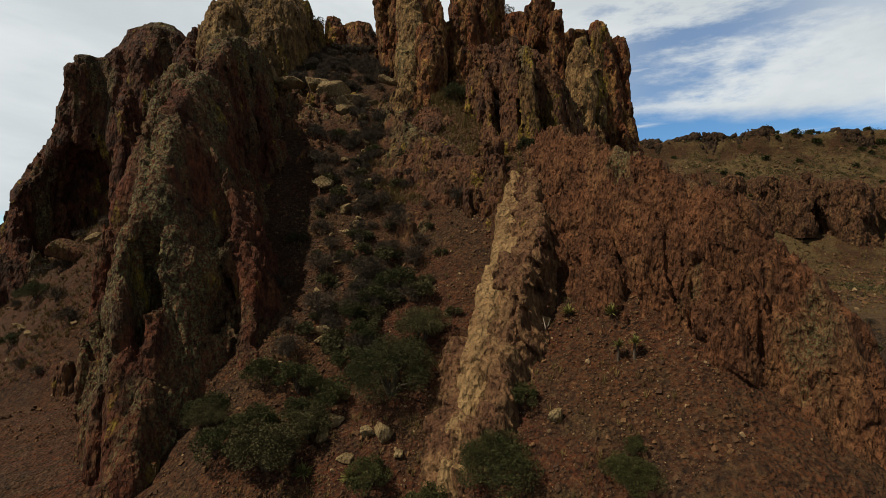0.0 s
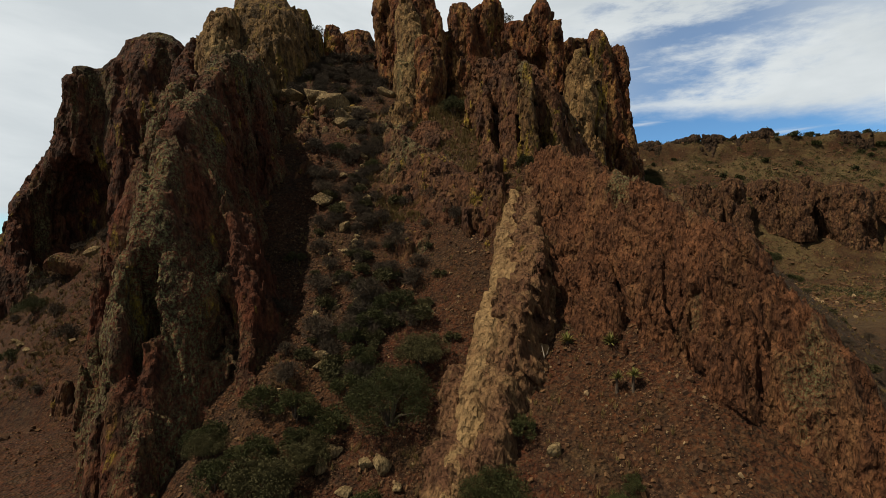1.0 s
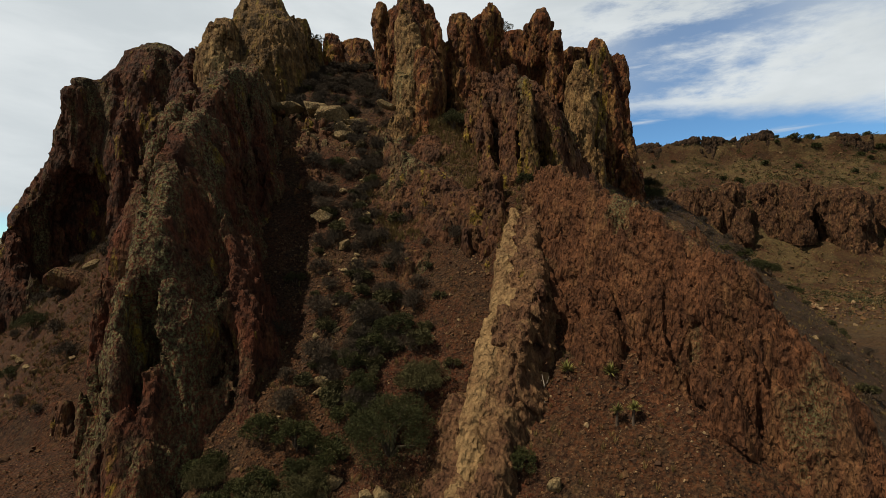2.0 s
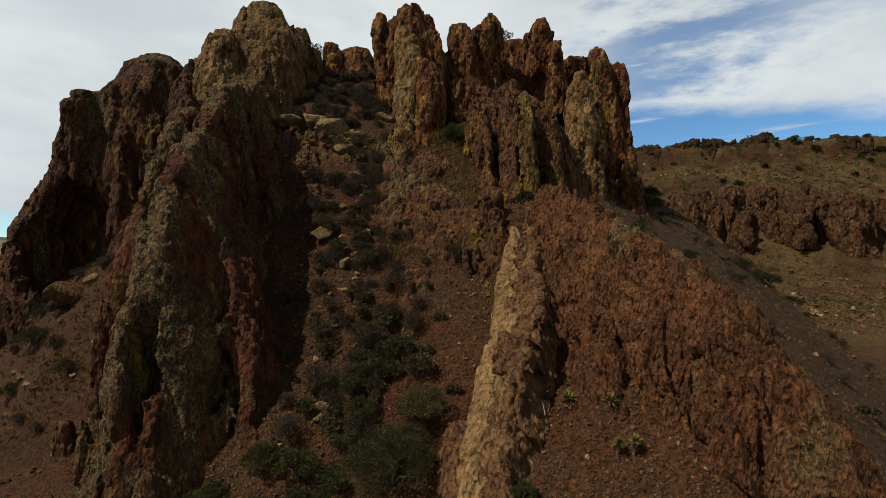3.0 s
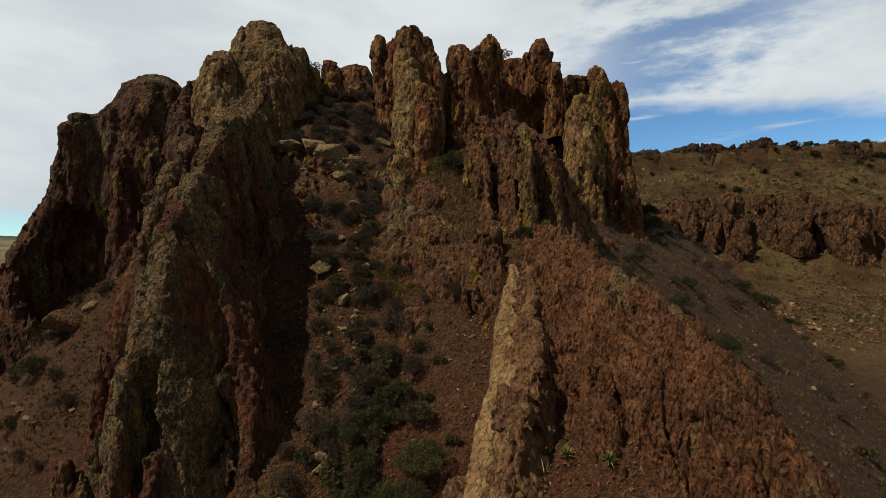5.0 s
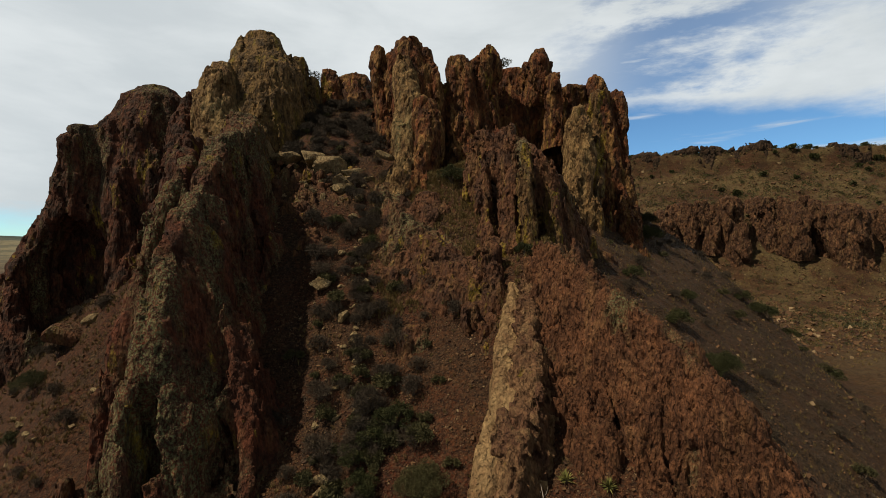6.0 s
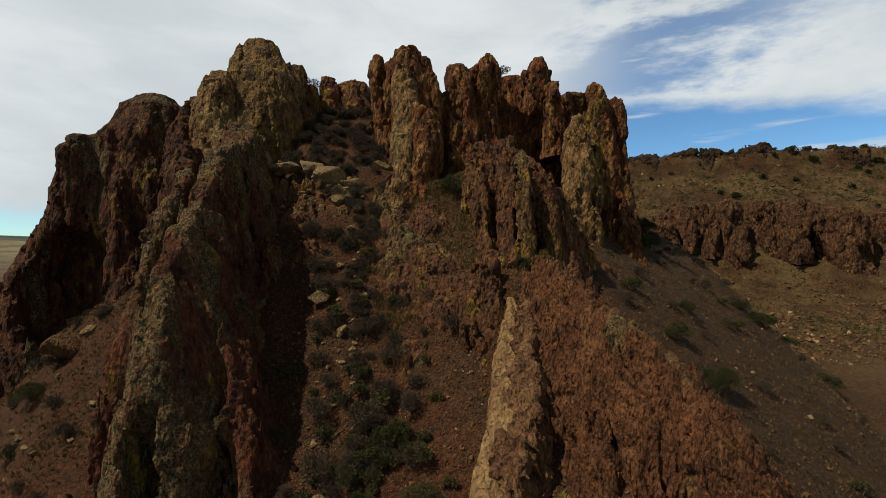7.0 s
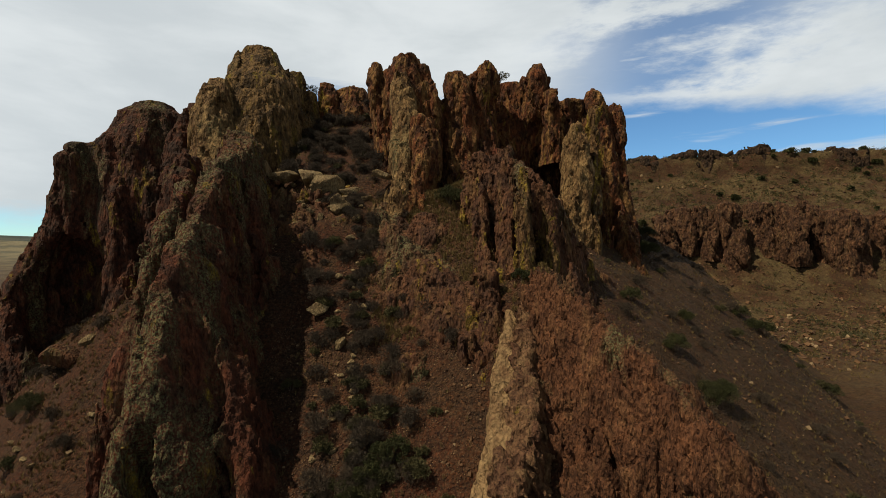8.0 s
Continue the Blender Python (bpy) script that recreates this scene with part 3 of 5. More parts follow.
EAST = [
    ("pillar", [(53.9, 27.1, 79, 1.0, 2), (51.8, 27.5, 79, 2.3, 3), (45.3, 27.9, 79, 3.0, 4), (35.2, 28.1, 78, 3.4, 5), (24.4, 28.5, 77, 4.2, 6)], None),
    ("side_pillar", [(51.8, 31.3, 80, 0.9, 2), (49.7, 31.4, 80, 1.6, 3), (40.4, 31.1, 79, 1.8, 4), (32.3, 31.0, 78, 2.5, 5), (23.4, 31.2, 77, 3.5, 6)], None),
    ("buttress", [(45.0, 20.6, 65.6, 0.9, 1.5), (42.8, 20.5, 65.6, 1.6, 2.2), (36.1, 19.9, 65.0, 2.1, 2.8), (30.3, 19.5, 63.5, 2.1, 3), (23.0, 19.3, 61.5, 2.3, 3.5)], M_OCHRE),
    ("lichen_rib", [(48.6, 24.2, 69.0, 0.6, 1.4), (44.0, 23.6, 68.0, 0.9, 1.8), (38.0, 22.9, 66.0, 1.0, 2), (31.0, 22.1, 63.5, 1.0, 2.2), (22.0, 21.4, 61.0, 1.1, 2.6)], M_LICHEN),
    ("wing", [(49.6, 24.0, 79, 1.0, 2.5), (47.0, 24.2, 78, 1.4, 3.5), (36.0, 24.8, 75, 2.0, 5), (24.0, 25.2, 72, 2.6, 6)], None),
    ("foot", [(35.0, 30.0, 75, 1.2, 3), (29.0, 28.8, 70, 1.9, 3.5), (19.0, 27.2, 65, 2.6, 4)], None),
]
PILLAR = [
    ("rock", [(25.6, 5.1, 44, 0.7, 0.8), (24.2, 5.1, 44, 1.0, 1.2), (19.9, 5.0, 42, 1.0, 1.6)], None),
]
STEP = [
    ("rock", [(19.7, 2.5, 40.5, 1.0, 1), (16.9, 2.4, 40.5, 1.1, 1.5), (13.1, 2.2, 39, 0.9, 1.6)], None),
]
DOME = [
    ("main_dome", [(50.2, -45.6, 73, 2.6, 3), (48.7, -45.8, 73, 4.6, 5), (46.3, -45.9, 73, 5.5, 6), (43.5, -45.9, 72, 6.4, 6.6), (34.1, -45.2, 70.5, 7.2, 6.6), (23.5, -44.7, 70, 7.7, 6.6), (8.4, -44.5, 69.5, 8.3, 7.5)], None),
    ("cave_dome", [(42.5, -52.4, 68, 1.2, 3), (40.9, -52.5, 68, 2.2, 4.5), (37, -53.4, 69, 3.2, 5), (31.5, -54.6, 70, 4.3, 6), (25.5, -55.5, 70, 5.8, 7.5), (22.7, -55.7, 69, 6.4, 8.5), (9.6, -56.0, 67.5, 8.0, 10)], None),
    ("foot", [(22.7, -71.3, 76, 0.5, 0.8), (20.8, -70.8, 76, 2.2, 3), (14.2, -71.3, 75, 4.5, 6), (3.3, -70.4, 73, 6.1, 8)], None),
    ("shoulder", [(48.7, -38.7, 72, 0.7, 2), (44.6, -38.5, 70, 1.9, 4), (37.6, -36.6, 66, 2.5, 5)], None),
    ("jamb", [(37.6, -45.8, 66, 1.2, 2), (29.2, -44.6, 64.5, 1.8, 2.5), (18.8, -43.2, 62, 2.4, 3), (9.8, -42, 60, 2.5, 3.5)], None),
]
RIB = [
    ("rock", [(39.8, -33.8, 60, 1.1, 2), (36.7, -33.2, 59, 2.0, 3), (29.9, -33.7, 58, 2.2, 4)], None),
]
spire("rock_peak", PEAK, M_PEAK, "jagged grey and ochre rock peak with yellow lichen")
spire("rock_pinnacle", KNOB, M_SPIRE, "small rounded red rock pinnacle standing on the saddle")
spire("rock_block", BLOCK, M_SPIRE, "low dark rock block on the saddle of the hill")
spire("rock_spire", TWIN, M_SPIRE, "tall red rock spire with a pale ochre buttress")
spire("rock_spire", PAIR, M_SPIRE, "double-headed red rock spire streaked with yellow lichen")
spire("rock_wall", WALL, M_SPIRE, "dark red rock wall set back between two spires")
spire("rock_spire", HEAD, M_SPIRE, "round-headed dark red rock spire beside a slender pillar")
spire("rock_tower", EAST, M_SPIRE, "broad rock tower with yellow lichen at the cliff edge")
FIN_WEAR = [("lump", 0.3, 0.35, 0.16, 0.15, 1), ("edge", 0.45, 0.7, 0.12, 0.2, 2), ("block", 0.42, 0.75, 0.3, 0.2, 3), ("block", 0.24, 1.6, 0.7, 0.2, 8), ("block", 0.13, 3.0, 1.5, 0.1, 4)]
spire("rock_pillar", PILLAR, M_FINS, "small leaning reddish rock pillar on the slope", 0.15, FIN_WEAR)
spire("rock_step", STEP, M_FINS, "short red rock step jutting from the slope", 0.15, FIN_WEAR)
dome = thing("rock_dome", "massive dark rounded rock dome with a deep cave", "rock formation", "rock formations of the hill")
DOME_WEAR = [("lump", 0.6, 0.2, 0.08, 0, 1), ("edge", 0.5, 0.4, 0.06, 0.03, 2), ("block", 0.42, 0.5, 0.13, 0.03, 3), ("block", 0.16, 1.0, 0.35, 0, 4), ("block", 0.1, 2.0, 0.9, 0, 6)]
CAVE = [((-52.4, 61.5, 21.2), (4.7, 8.5, 8.8))]
under(tower_mesh("vault", [t[1] for t in DOME[:3]], M_DOME, 0.3, DOME_WEAR, CAVE), dome, "vault")
for part_name, rows, other in DOME[3:]:
    under(tower_mesh(part_name, [rows], M_DOME, 0.28, DOME_WEAR, CAVE if part_name == "jamb" else ()), dome, part_name)
spire("rock_rib", RIB, M_DOME, "dark rock rib streaked with yellow lichen")


def crest_mesh(name, low, high, size, crest, wear, material, carves=(), more=()):
    body = Solid(low, high, size)
    for c in (crest, *more):
        body.ridge(c)
    for c, r in carves:
        body.carve(c, r)
    body.weather(wear)
    return body.mesh(name, material)


def long_rock(name, low, high, size, crest, wear, material, label, carves=()):
    return tagged(crest_mesh(name, low, high, size, crest, wear, material, carves), label, "rock formation", group="rock formations of the hill")


COMB = [(3.9, 53.0, 38.0, 0.5, 0.1, 0.1), (5.0, 53.0, 39.4, 0.7, 0.12, 0.14), (6.3, 52.0, 37.6, 0.6, 0.12, 0.14), (7.8, 51.5, 38.6, 0.7, 0.12, 0.14), (9.0, 49.2, 36.6, 0.7, 0.12, 0.14), (10.2, 48.0, 35.4, 0.7, 0.12, 0.14),
        (11.6, 48.0, 33.9, 0.7, 0.12, 0.14), (13.6, 49.0, 31.6, 0.7, 0.12, 0.14), (15.1, 50.0, 29.4, 0.7, 0.12, 0.14), (16.3, 51.2, 26.6, 0.6, 0.12, 0.14), (18.5, 52.3, 24.4, 0.6, 0.2, 0.14), (22.0, 54.5, 21.4, 0.6, 0.2, 0.14)]
FINS = [[(5.0, 51.8, 36.4, 0.5, 0.06, 0.08), (5.0, 49.4, 30.6, 0.5, 0.06, 0.08), (4.8, 46.6, 25.2, 0.6, 0.06, 0.08)],
        [(7.6, 50.6, 37.0, 0.6, 0.08, 0.10), (7.6, 48.7, 33.0, 0.7, 0.08, 0.10), (7.2, 46.0, 24.8, 0.9, 0.08, 0.10)],
        [(9.3, 47.8, 35.6, 0.5, 0.07, 0.09), (9.1, 45.4, 31.4, 0.5, 0.07, 0.09), (9.4, 44.2, 24.4, 0.7, 0.07, 0.09)],
        [(11.8, 47.6, 33.4, 0.5, 0.07, 0.09), (11.9, 46.6, 29.0, 0.5, 0.07, 0.09), (12.1, 45.8, 24.0, 0.6, 0.07, 0.09)],
        [(13.5, 48.4, 31.2, 0.5, 0.07, 0.09), (13.8, 47.3, 26.6, 0.5, 0.07, 0.09), (14.0, 46.6, 22.0, 0.6, 0.07, 0.09)],
        [(15.2, 49.4, 29.0, 0.5, 0.07, 0.09), (15.9, 48.5, 25.0, 0.5, 0.07, 0.09), (16.6, 47.8, 20.8, 0.6, 0.07, 0.09)]]
comb = thing("rock_comb", "comb of thin brown rock fins with yellow lichen", "rock formation", "rock formations of the hill")
under(crest_mesh("base", (-1, 44, 14), (26, 60, 41), 0.16, COMB, FIN_WEAR, M_FINS, [((6.0, 50.6, 31.2), (0.75, 5.0, 1.0)), ((6.3, 50.2, 29.4), (0.85, 5.0, 1.1)), ((8.3, 46.5, 28.5), (0.5, 2.6, 4.0)), ((10.7, 46.0, 27.5), (0.5, 2.0, 3.5))]), comb, "base")
for k, fin in enumerate(FINS):
    xs_, ys_, zs_ = zip(*[(p[0], p[1], p[2]) for p in fin])
    under(crest_mesh("fin", (min(xs_) - 4.5, min(ys_) - 4.5, min(zs_) - 7), (max(xs_) + 4.5, max(ys_) + 4, max(zs_) + 2), 0.16, fin, FIN_WEAR, M_LICHEN if k in (2, 3) else M_FINS), comb, "fin", "fin streaked with yellow lichen" if k in (2, 3) else "")

# Slanting fins on the shaded side of the comb, one behind the other.
for k, fin in enumerate(([(12.0, 54.0, 33.6, 0.5, 0.4, 0.3), (15.5, 55.8, 28.6, 0.6, 0.4, 0.3), (20.0, 57.5, 23.6, 0.6, 0.4, 0.3)], [(13.5, 58.0, 34.0, 0.6, 0.4, 0.3), (17.5, 60.0, 29.0, 0.7, 0.4, 0.3), (22.5, 61.5, 23.8, 0.7, 0.4, 0.3)],
                         [(16.5, 62.5, 33.5, 0.7, 0.4, 0.35), (21.0, 65.0, 28.5, 0.8, 0.4, 0.35), (26.5, 67.0, 23.0, 0.8, 0.4, 0.35)], [(14.0, 47.0, 26.0, 0.4, 0.4, 0.3), (17.0, 49.0, 22.6, 0.5, 0.4, 0.3), (20.0, 50.5, 19.6, 0.5, 0.4, 0.3)])):
    xs_, ys_, zs_ = zip(*[(p[0], p[1], p[2]) for p in fin])
    long_rock("rock_fin", (min(xs_) - 5, min(ys_) - 5, min(zs_) - 6), (max(xs_) + 5, max(ys_) + 5, max(zs_) + 2), 0.22, fin, FIN_WEAR, M_FINS, "slanting dark brown rock fin below the cliff")

# The dark lichen-covered spur that comes down towards the camera, with a sharp outer crest.
SPUR = [(-27.5, 63, 43.5, 1.5, 0.35, 0.45), (-24.6, 56, 40, 1.3, 0.35, 0.3), (-22.9, 47.0, 36.0, 1.0, 0.35, 0.22), (-21.8, 40, 30.4, 0.8, 0.3, 0.36), (-20.8, 34.5, 25.6, 0.7, 0.2, 0.52),
        (-20.2, 30.6, 19.2, 0.7, 0.2, 0.68), (-19.5, 28.3, 12.4, 0.7, 0.2, 0.7), (-18.8, 26.4, 5.5, 0.8, 0.2, 0.66), (-18.2, 24.0, 0, 0.9, 0.25, 0.5), (-17.8, 21.5, -4.5, 0.9, 0.3, 0.4)]
OUTER = [(-30.0, 53, 35.5, 0.8, 0.15, 0.8), (-26.0, 46.5, 33.8, 0.4, 0.12, 0.6), (-24.4, 42, 32.2, 0.4, 0.12, 0.5), (-24.0, 39, 29.2, 0.4, 0.1, 0.5), (-24.0, 37, 26.6, 0.4, 0.1, 0.5), (-24.1, 35.2, 22.8, 0.4, 0.08, 0.5), (-24.6, 33.8, 18.6, 0.4, 0.06, 0.5),
         (-24.6, 32.2, 14.4, 0.4, 0.06, 0.5), (-23.6, 30.4, 8.8, 0.4, 0.06, 0.5), (-22.2, 28.8, 4.6, 0.4, 0.08, 0.5), (-21.2, 26.6, 0.2, 0.4, 0.1, 0.5)]
LOBE = [(-17.2, 37.5, 19.5, 0.6, 0.3, 0.4), (-15.4, 35.2, 17.2, 0.7, 0.3, 0.34), (-14.1, 33.0, 14.4, 0.8, 0.3, 0.2), (-13.6, 31.3, 10.6, 0.8, 0.3, 0.12), (-13.3, 29.6, 6.0, 0.8, 0.3, 0.12), (-13.2, 27.6, 1.5, 0.9, 0.3, 0.2)]
FLANK = [[(35.4, -22.0, 51.5, 0.9, 1.5), (32.0, -21.5, 51.3, 1.2, 2.0), (26.0, -21.2, 50.5, 1.4, 2.3), (18.5, -20.6, 49.2, 1.6, 2.6)],
         [(26.6, -18.7, 49.3, 0.6, 1.0), (23.0, -18.4, 48.8, 0.9, 1.2), (17.5, -18.2, 48.0, 1.1, 1.5)]]
SPUR_WEAR = [("lump", 0.55, 0.22, 0.12, 0, 1), ("edge", 0.5, 0.36, 0.08, 0.1, 2), ("block", 0.5, 0.45, 0.14, 0.1, 3), ("edge", 0.22, 1.0, 0.2, 0.1, 7), ("block", 0.22, 1.1, 0.4, 0.05, 4), ("block", 0.13, 2.4, 1.1, 0, 9), ("lump", 0.1, 3.6, 2.2, 0, 12)]
spur = thing("rock_spur", "dark rock spur covered with grey-green lichen", "rock formation", "rock formations of the hill")
under(crest_mesh("inner_crest", (-33, 18, -9), (-8, 67, 47), 0.165, SPUR[::-1], SPUR_WEAR, M_SPUR, [((-18.2, 43.2, 22.6), (2.3, 4.2, 4.2)), ((-19.4, 29.2, 12.8), (0.6, 1.5, 2.8)), ((-15.6, 31.0, 10.0), (0.7, 1.6, 2.6))], (LOBE[::-1],)), spur, "inner_crest")
under(crest_mesh("outer_crest", (-35, 22, -6), (-14, 57, 39), 0.165, OUTER[::-1], SPUR_WEAR, M_SPUR), spur, "outer_crest")
for rows in FLANK:
    under(tower_mesh("buttress", [rows], M_SPUR, 0.2, FIN_WEAR), spur, "buttress", "wall-like buttress with yellow-green lichen")

# The red ridge, steep to the bowl, that runs down from the fins.
RIDGE = [(9.6, 42, 25.0, 0.5, 0.8, 0.45), (11.2, 36.4, 23.6, 0.4, 0.8, 0.5), (12.9, 32.6, 21.4, 0.4, 0.8, 0.5), (15.3, 27.8, 18.7, 0.4, 0.8, 0.45), (16.0, 24.0, 16.7, 0.4, 0.8, 0.28),
         (17.7, 21.2, 13.3, 0.4, 0.7, 0.28), (18.6, 18.8, 8.9, 0.5, 0.6, 0.3), (19.4, 16.5, 3.8, 0.5, 0.6, 0.4)]
RIDGE_WEAR = [("lump", 0.45, 0.3, 0.14, 0.2, 1), ("edge", 0.5, 0.6, 0.11, 0.25, 2), ("block", 0.4, 0.8, 0.22, 0.25, 3), ("edge", 0.3, 1.5, 0.2, 0.25, 8),
              ("block", 0.22, 1.9, 0.6, 0.25, 4), ("block", 0.11, 3.8, 1.0, 0.22, 9), ("lump", 0.09, 5.0, 1.5, 0.22, 11)]
ridge = thing("rock_ridge", "steep red fluted rock ridge above the gravel bowl", "rock formation", "rock formations of the hill")
CLEFTS = [((13.7, 22.2, 11.8), (0.55, 1.7, 2.7)), ((15.7, 20.3, 11.0), (0.5, 1.5, 2.2)), ((11.6, 27.0, 12.5), (0.4, 1.4, 2.0))]
under(crest_mesh("upper_crest", (1, 28.0, 4), (24, 46, 28), 0.12, RIDGE, RIDGE_WEAR, M_RIDGE, CLEFTS), ridge, "upper_crest")
under(crest_mesh("lower_crest", (3, 13.04, -5), (26, 28.4, 22), 0.1, RIDGE, RIDGE_WEAR, M_RIDGE, CLEFTS), ridge, "lower_crest")

# The pale dike that climbs the bowl.
DIKE = [(7.0, 42.0, 21.8, 0.7, 0.35, 0.2), (5.9, 36.5, 18.9, 1.0, 0.5, 0.15), (4.8, 31.5, 15.6, 1.3, 0.6, 0.15), (3.4, 28.6, 12.2, 1.2, 0.6, 0.2), (2.0, 26.0, 7.8, 0.8, 0.8, 0.2), (1.2, 23.5, 4.6, 0.7, 0.9, 0.3)]
DIKE_WEAR = [("lump", 0.45, 0.35, 0.25, 0.3, 1), ("lump", 0.3, 0.9, 0.7, 0.4, 2), ("block", 0.3, 0.8, 0.5, 0.4, 3), ("crack", 0.22, 0.7, 0.5, 0.5, 5), ("lump", 0.2, 1.8, 1.5, 0.3, 4), ("edge", 0.16, 2.6, 1.6, 0.3, 6), ("lump", 0.07, 5, 4, 0.3, 7)]
FLANK_WEAR = [("lump", 0.45, 0.3, 0.2, 0.3, 1), ("crack", 0.2, 0.45, 0.3, 0.5, 2), ("lump", 0.12, 1.2, 0.7, 0.4, 3), ("block", 0.12, 1.0, 0.5, 0.3, 4), ("lump", 0.05, 3.0, 2.4, 0.3, 6)]
dike = thing("rock_dike", "pale tan rock dike climbing the gravel slope", "rock formation", "rock formations of the hill")
under(crest_mesh("crest", (-4, 20, 0), (14, 45, 24), 0.1, [(x + 1.1, y, z + 0.3, w * 0.9, a * 0.5, b) for x, y, z, w, a, b in DIKE], DIKE_WEAR, M_PITTED), dike, "crest", "brown pitted crest")
under(crest_mesh("flank", (-8, 20, 0), (12, 45, 24), 0.11, [(x - 0.3 - 0.09 * max(0, 32 - y), y - 0.2, z - 0.9 + 0.6 * step(y, 33, 37), w * 0.7, a, b) for x, y, z, w, a, b in DIKE], FLANK_WEAR, M_DIKE), dike, "flank", "smooth pale flank")

# Low red outcrops in the bowl, under the spires.
BAND = [(-6.5, 57.5, 32.7, 1.2, 0.5, 0.6), (-3.5, 52.0, 28.6, 1.4, 0.5, 0.6), (0.5, 47.5, 25.2, 1.6, 0.6, 0.6), (3.6, 43.5, 22.4, 1.2, 0.6, 0.6), (4.4, 40.5, 18.6, 1.0, 0.5, 0.6)]
outcrop = thing("rock_outcrop", "low crumbling red rock outcrop on the slope", "rock formation", "rock formations of the hill")
under(crest_mesh("upper_band", (-12, 48, 14), (10, 62, 38), 0.2, BAND, FIN_WEAR, M_FINS), outcrop, "upper_band")
under(crest_mesh("lower_band", (-10, 36, 10), (10, 48.4, 31), 0.2, BAND, FIN_WEAR, M_FINS), outcrop, "lower_band")
CRAGS = [(-4.5, 48.0, 1.6), (-1.5, 54.0, 2.0), (-5.8, 54.5, 1.5), (0.0, 44.5, 1.5), (5.6, 46.5, 1.3), (-2.5, 41.0, 1.2), (-15.5, 52.0, 1.4), (-17.5, 56.5, 1.6), (-13.0, 57.5, 1.2), (8.6, 37.0, 0.9), (9.6, 30.5, 0.9)]
for x, y, w in CRAGS:
    g = float(ground_base(np.float32(x), np.float32(y)))
    rows = [(g + 0.9 * w, x, y + 0.5, 0.7 * w, 0.6 * w), (g + 0.3, x, y, 1.2 * w, 1.0 * w), (g - 2.0, x, y - 0.6, 1.6 * w, 1.3 * w)]
    spire("rock_crag", [("rock", rows, None)], M_FINS, "small crumbling red rock crag in the bowl", 0.16, FIN_WEAR, "crags in the bowl")
SHELF = [(-25.0, 60.5, 37.0, 0.6, 0.5, 0.5), (-20.0, 59.2, 35.2, 0.6, 0.5, 0.5), (-16.0, 59.6, 34.3, 0.6, 0.5, 0.5), (-12.0, 60.5, 34.6, 0.5, 0.5, 0.5)]
long_rock("rock_shelf", (-29, 54, 26), (-8, 65, 40), 0.2, SHELF, [("block", 0.9, 0.5, 0.3, 0, 3), ("block", 0.5, 1.0, 0.6, 0, 4), ("edge", 0.4, 0.8, 0.4, 0, 5)], M_FINS, "broken brown rock shelf across the head of the bowl")
FOOT = [(1.4, 28.2, 8.6, 0.8, 0.6, 0.4), (0.7, 25.4, 5.7, 1.0, 0.7, 0.5), (0.2, 22.6, 3.0, 1.1, 0.7, 0.5), (-0.6, 20.5, 0.8, 1.2, 0.7, 0.5)]
long_rock("rock_slab", (-7, 18, -3), (5, 31, 11), 0.12, FOOT, DIKE_WEAR, M_PITTED, "smooth orange-brown rock slab at the foot of the dike")

# Cliffs across the valley, and the rim of the mesa: buttress tops, feet and widths along the line of the cliff.
CLIFF_WEAR = [("lump", 1.3, 0.10, 0.06, 0, 1), ("edge", 1.4, 0.2, 0.05, 0, 2), ("block", 1.3, 0.2, 0.09, 0, 3), ("block", 0.7, 0.5, 0.22, 0, 5), ("block", 0.3, 1.0, 0.5, 0, 6)]
CLIFFS = [(85.3, 90.5, 38.0, 25.4, 0), (92.7, 101.6, 41.0, 26.9, 5), (98.8, 104.7, 42.0, 25.3, 0), (106.7, 110.4, 40.8, 25.7, 6), (104.4, 112.7, 42.2, 17.3, -3), (117.1, 129.5, 42.5, 23.5, 6), (125.1, 130.5, 42.8, 23.6, 0), (133.0, 141.5, 41.3, 23.5, 5), (133.5, 137.7, 32.8, 23.2, 1), (135.3, 148.2, 39.0, 13.4, -4), (151.8, 161.0, 37.1, 15.6, 2), (157.1, 169.4, 36.7, 16.0, -2), (170.4, 182.2, 36.5, 16.1, 0)]
for a, b, head, foot, back in CLIFFS:
    cx = (a + b) / 2
    cy = 201 - 0.3 * cx + back
    w = (b - a) / 2
    rows = [(head - 1, cx, cy + 2, w * 0.75, 5), (head - 4, cx, cy + 1, w, 6), ((head + foot) / 2, cx, cy, w * 1.05, 6.5), (foot - 4, cx, cy - 1, w * 1.2, 7.5)]
    spire("cliff_buttress", [("rock", rows, None)], M_CLIFF, "weathered red and tan cliff buttress across the valley", 0.5, CLIFF_WEAR, "buttresses of the far cliff")
rnd = random.Random(5)
RIM = []
for k in range(43):
    x = 94 + k * 1.75 if k < 36 else 181 + (k - 36) * 2.1
    y = 260 - 0.3 * x + rnd.uniform(-1.0, 1.0)
    h = 70.7 + 1.3 * math.sin(k * 0.4) - 0.15 * max(0, 120 - x) + rnd.uniform(-0.7, 0.6) - (2.4 if k >= 36 else 0)
    RIM.append([(h, x, y, 1.6, 2.2), (h - 1.5, x, y, 2.2, 2.8), (h - 10, x, y - 1.5, 2.4, 3.5)])
tagged(tower_mesh("mesa_rim", RIM, M_RIM, 0.5, CLIFF_WEAR), "dark broken rim rock along the mesa top", "rock formation")

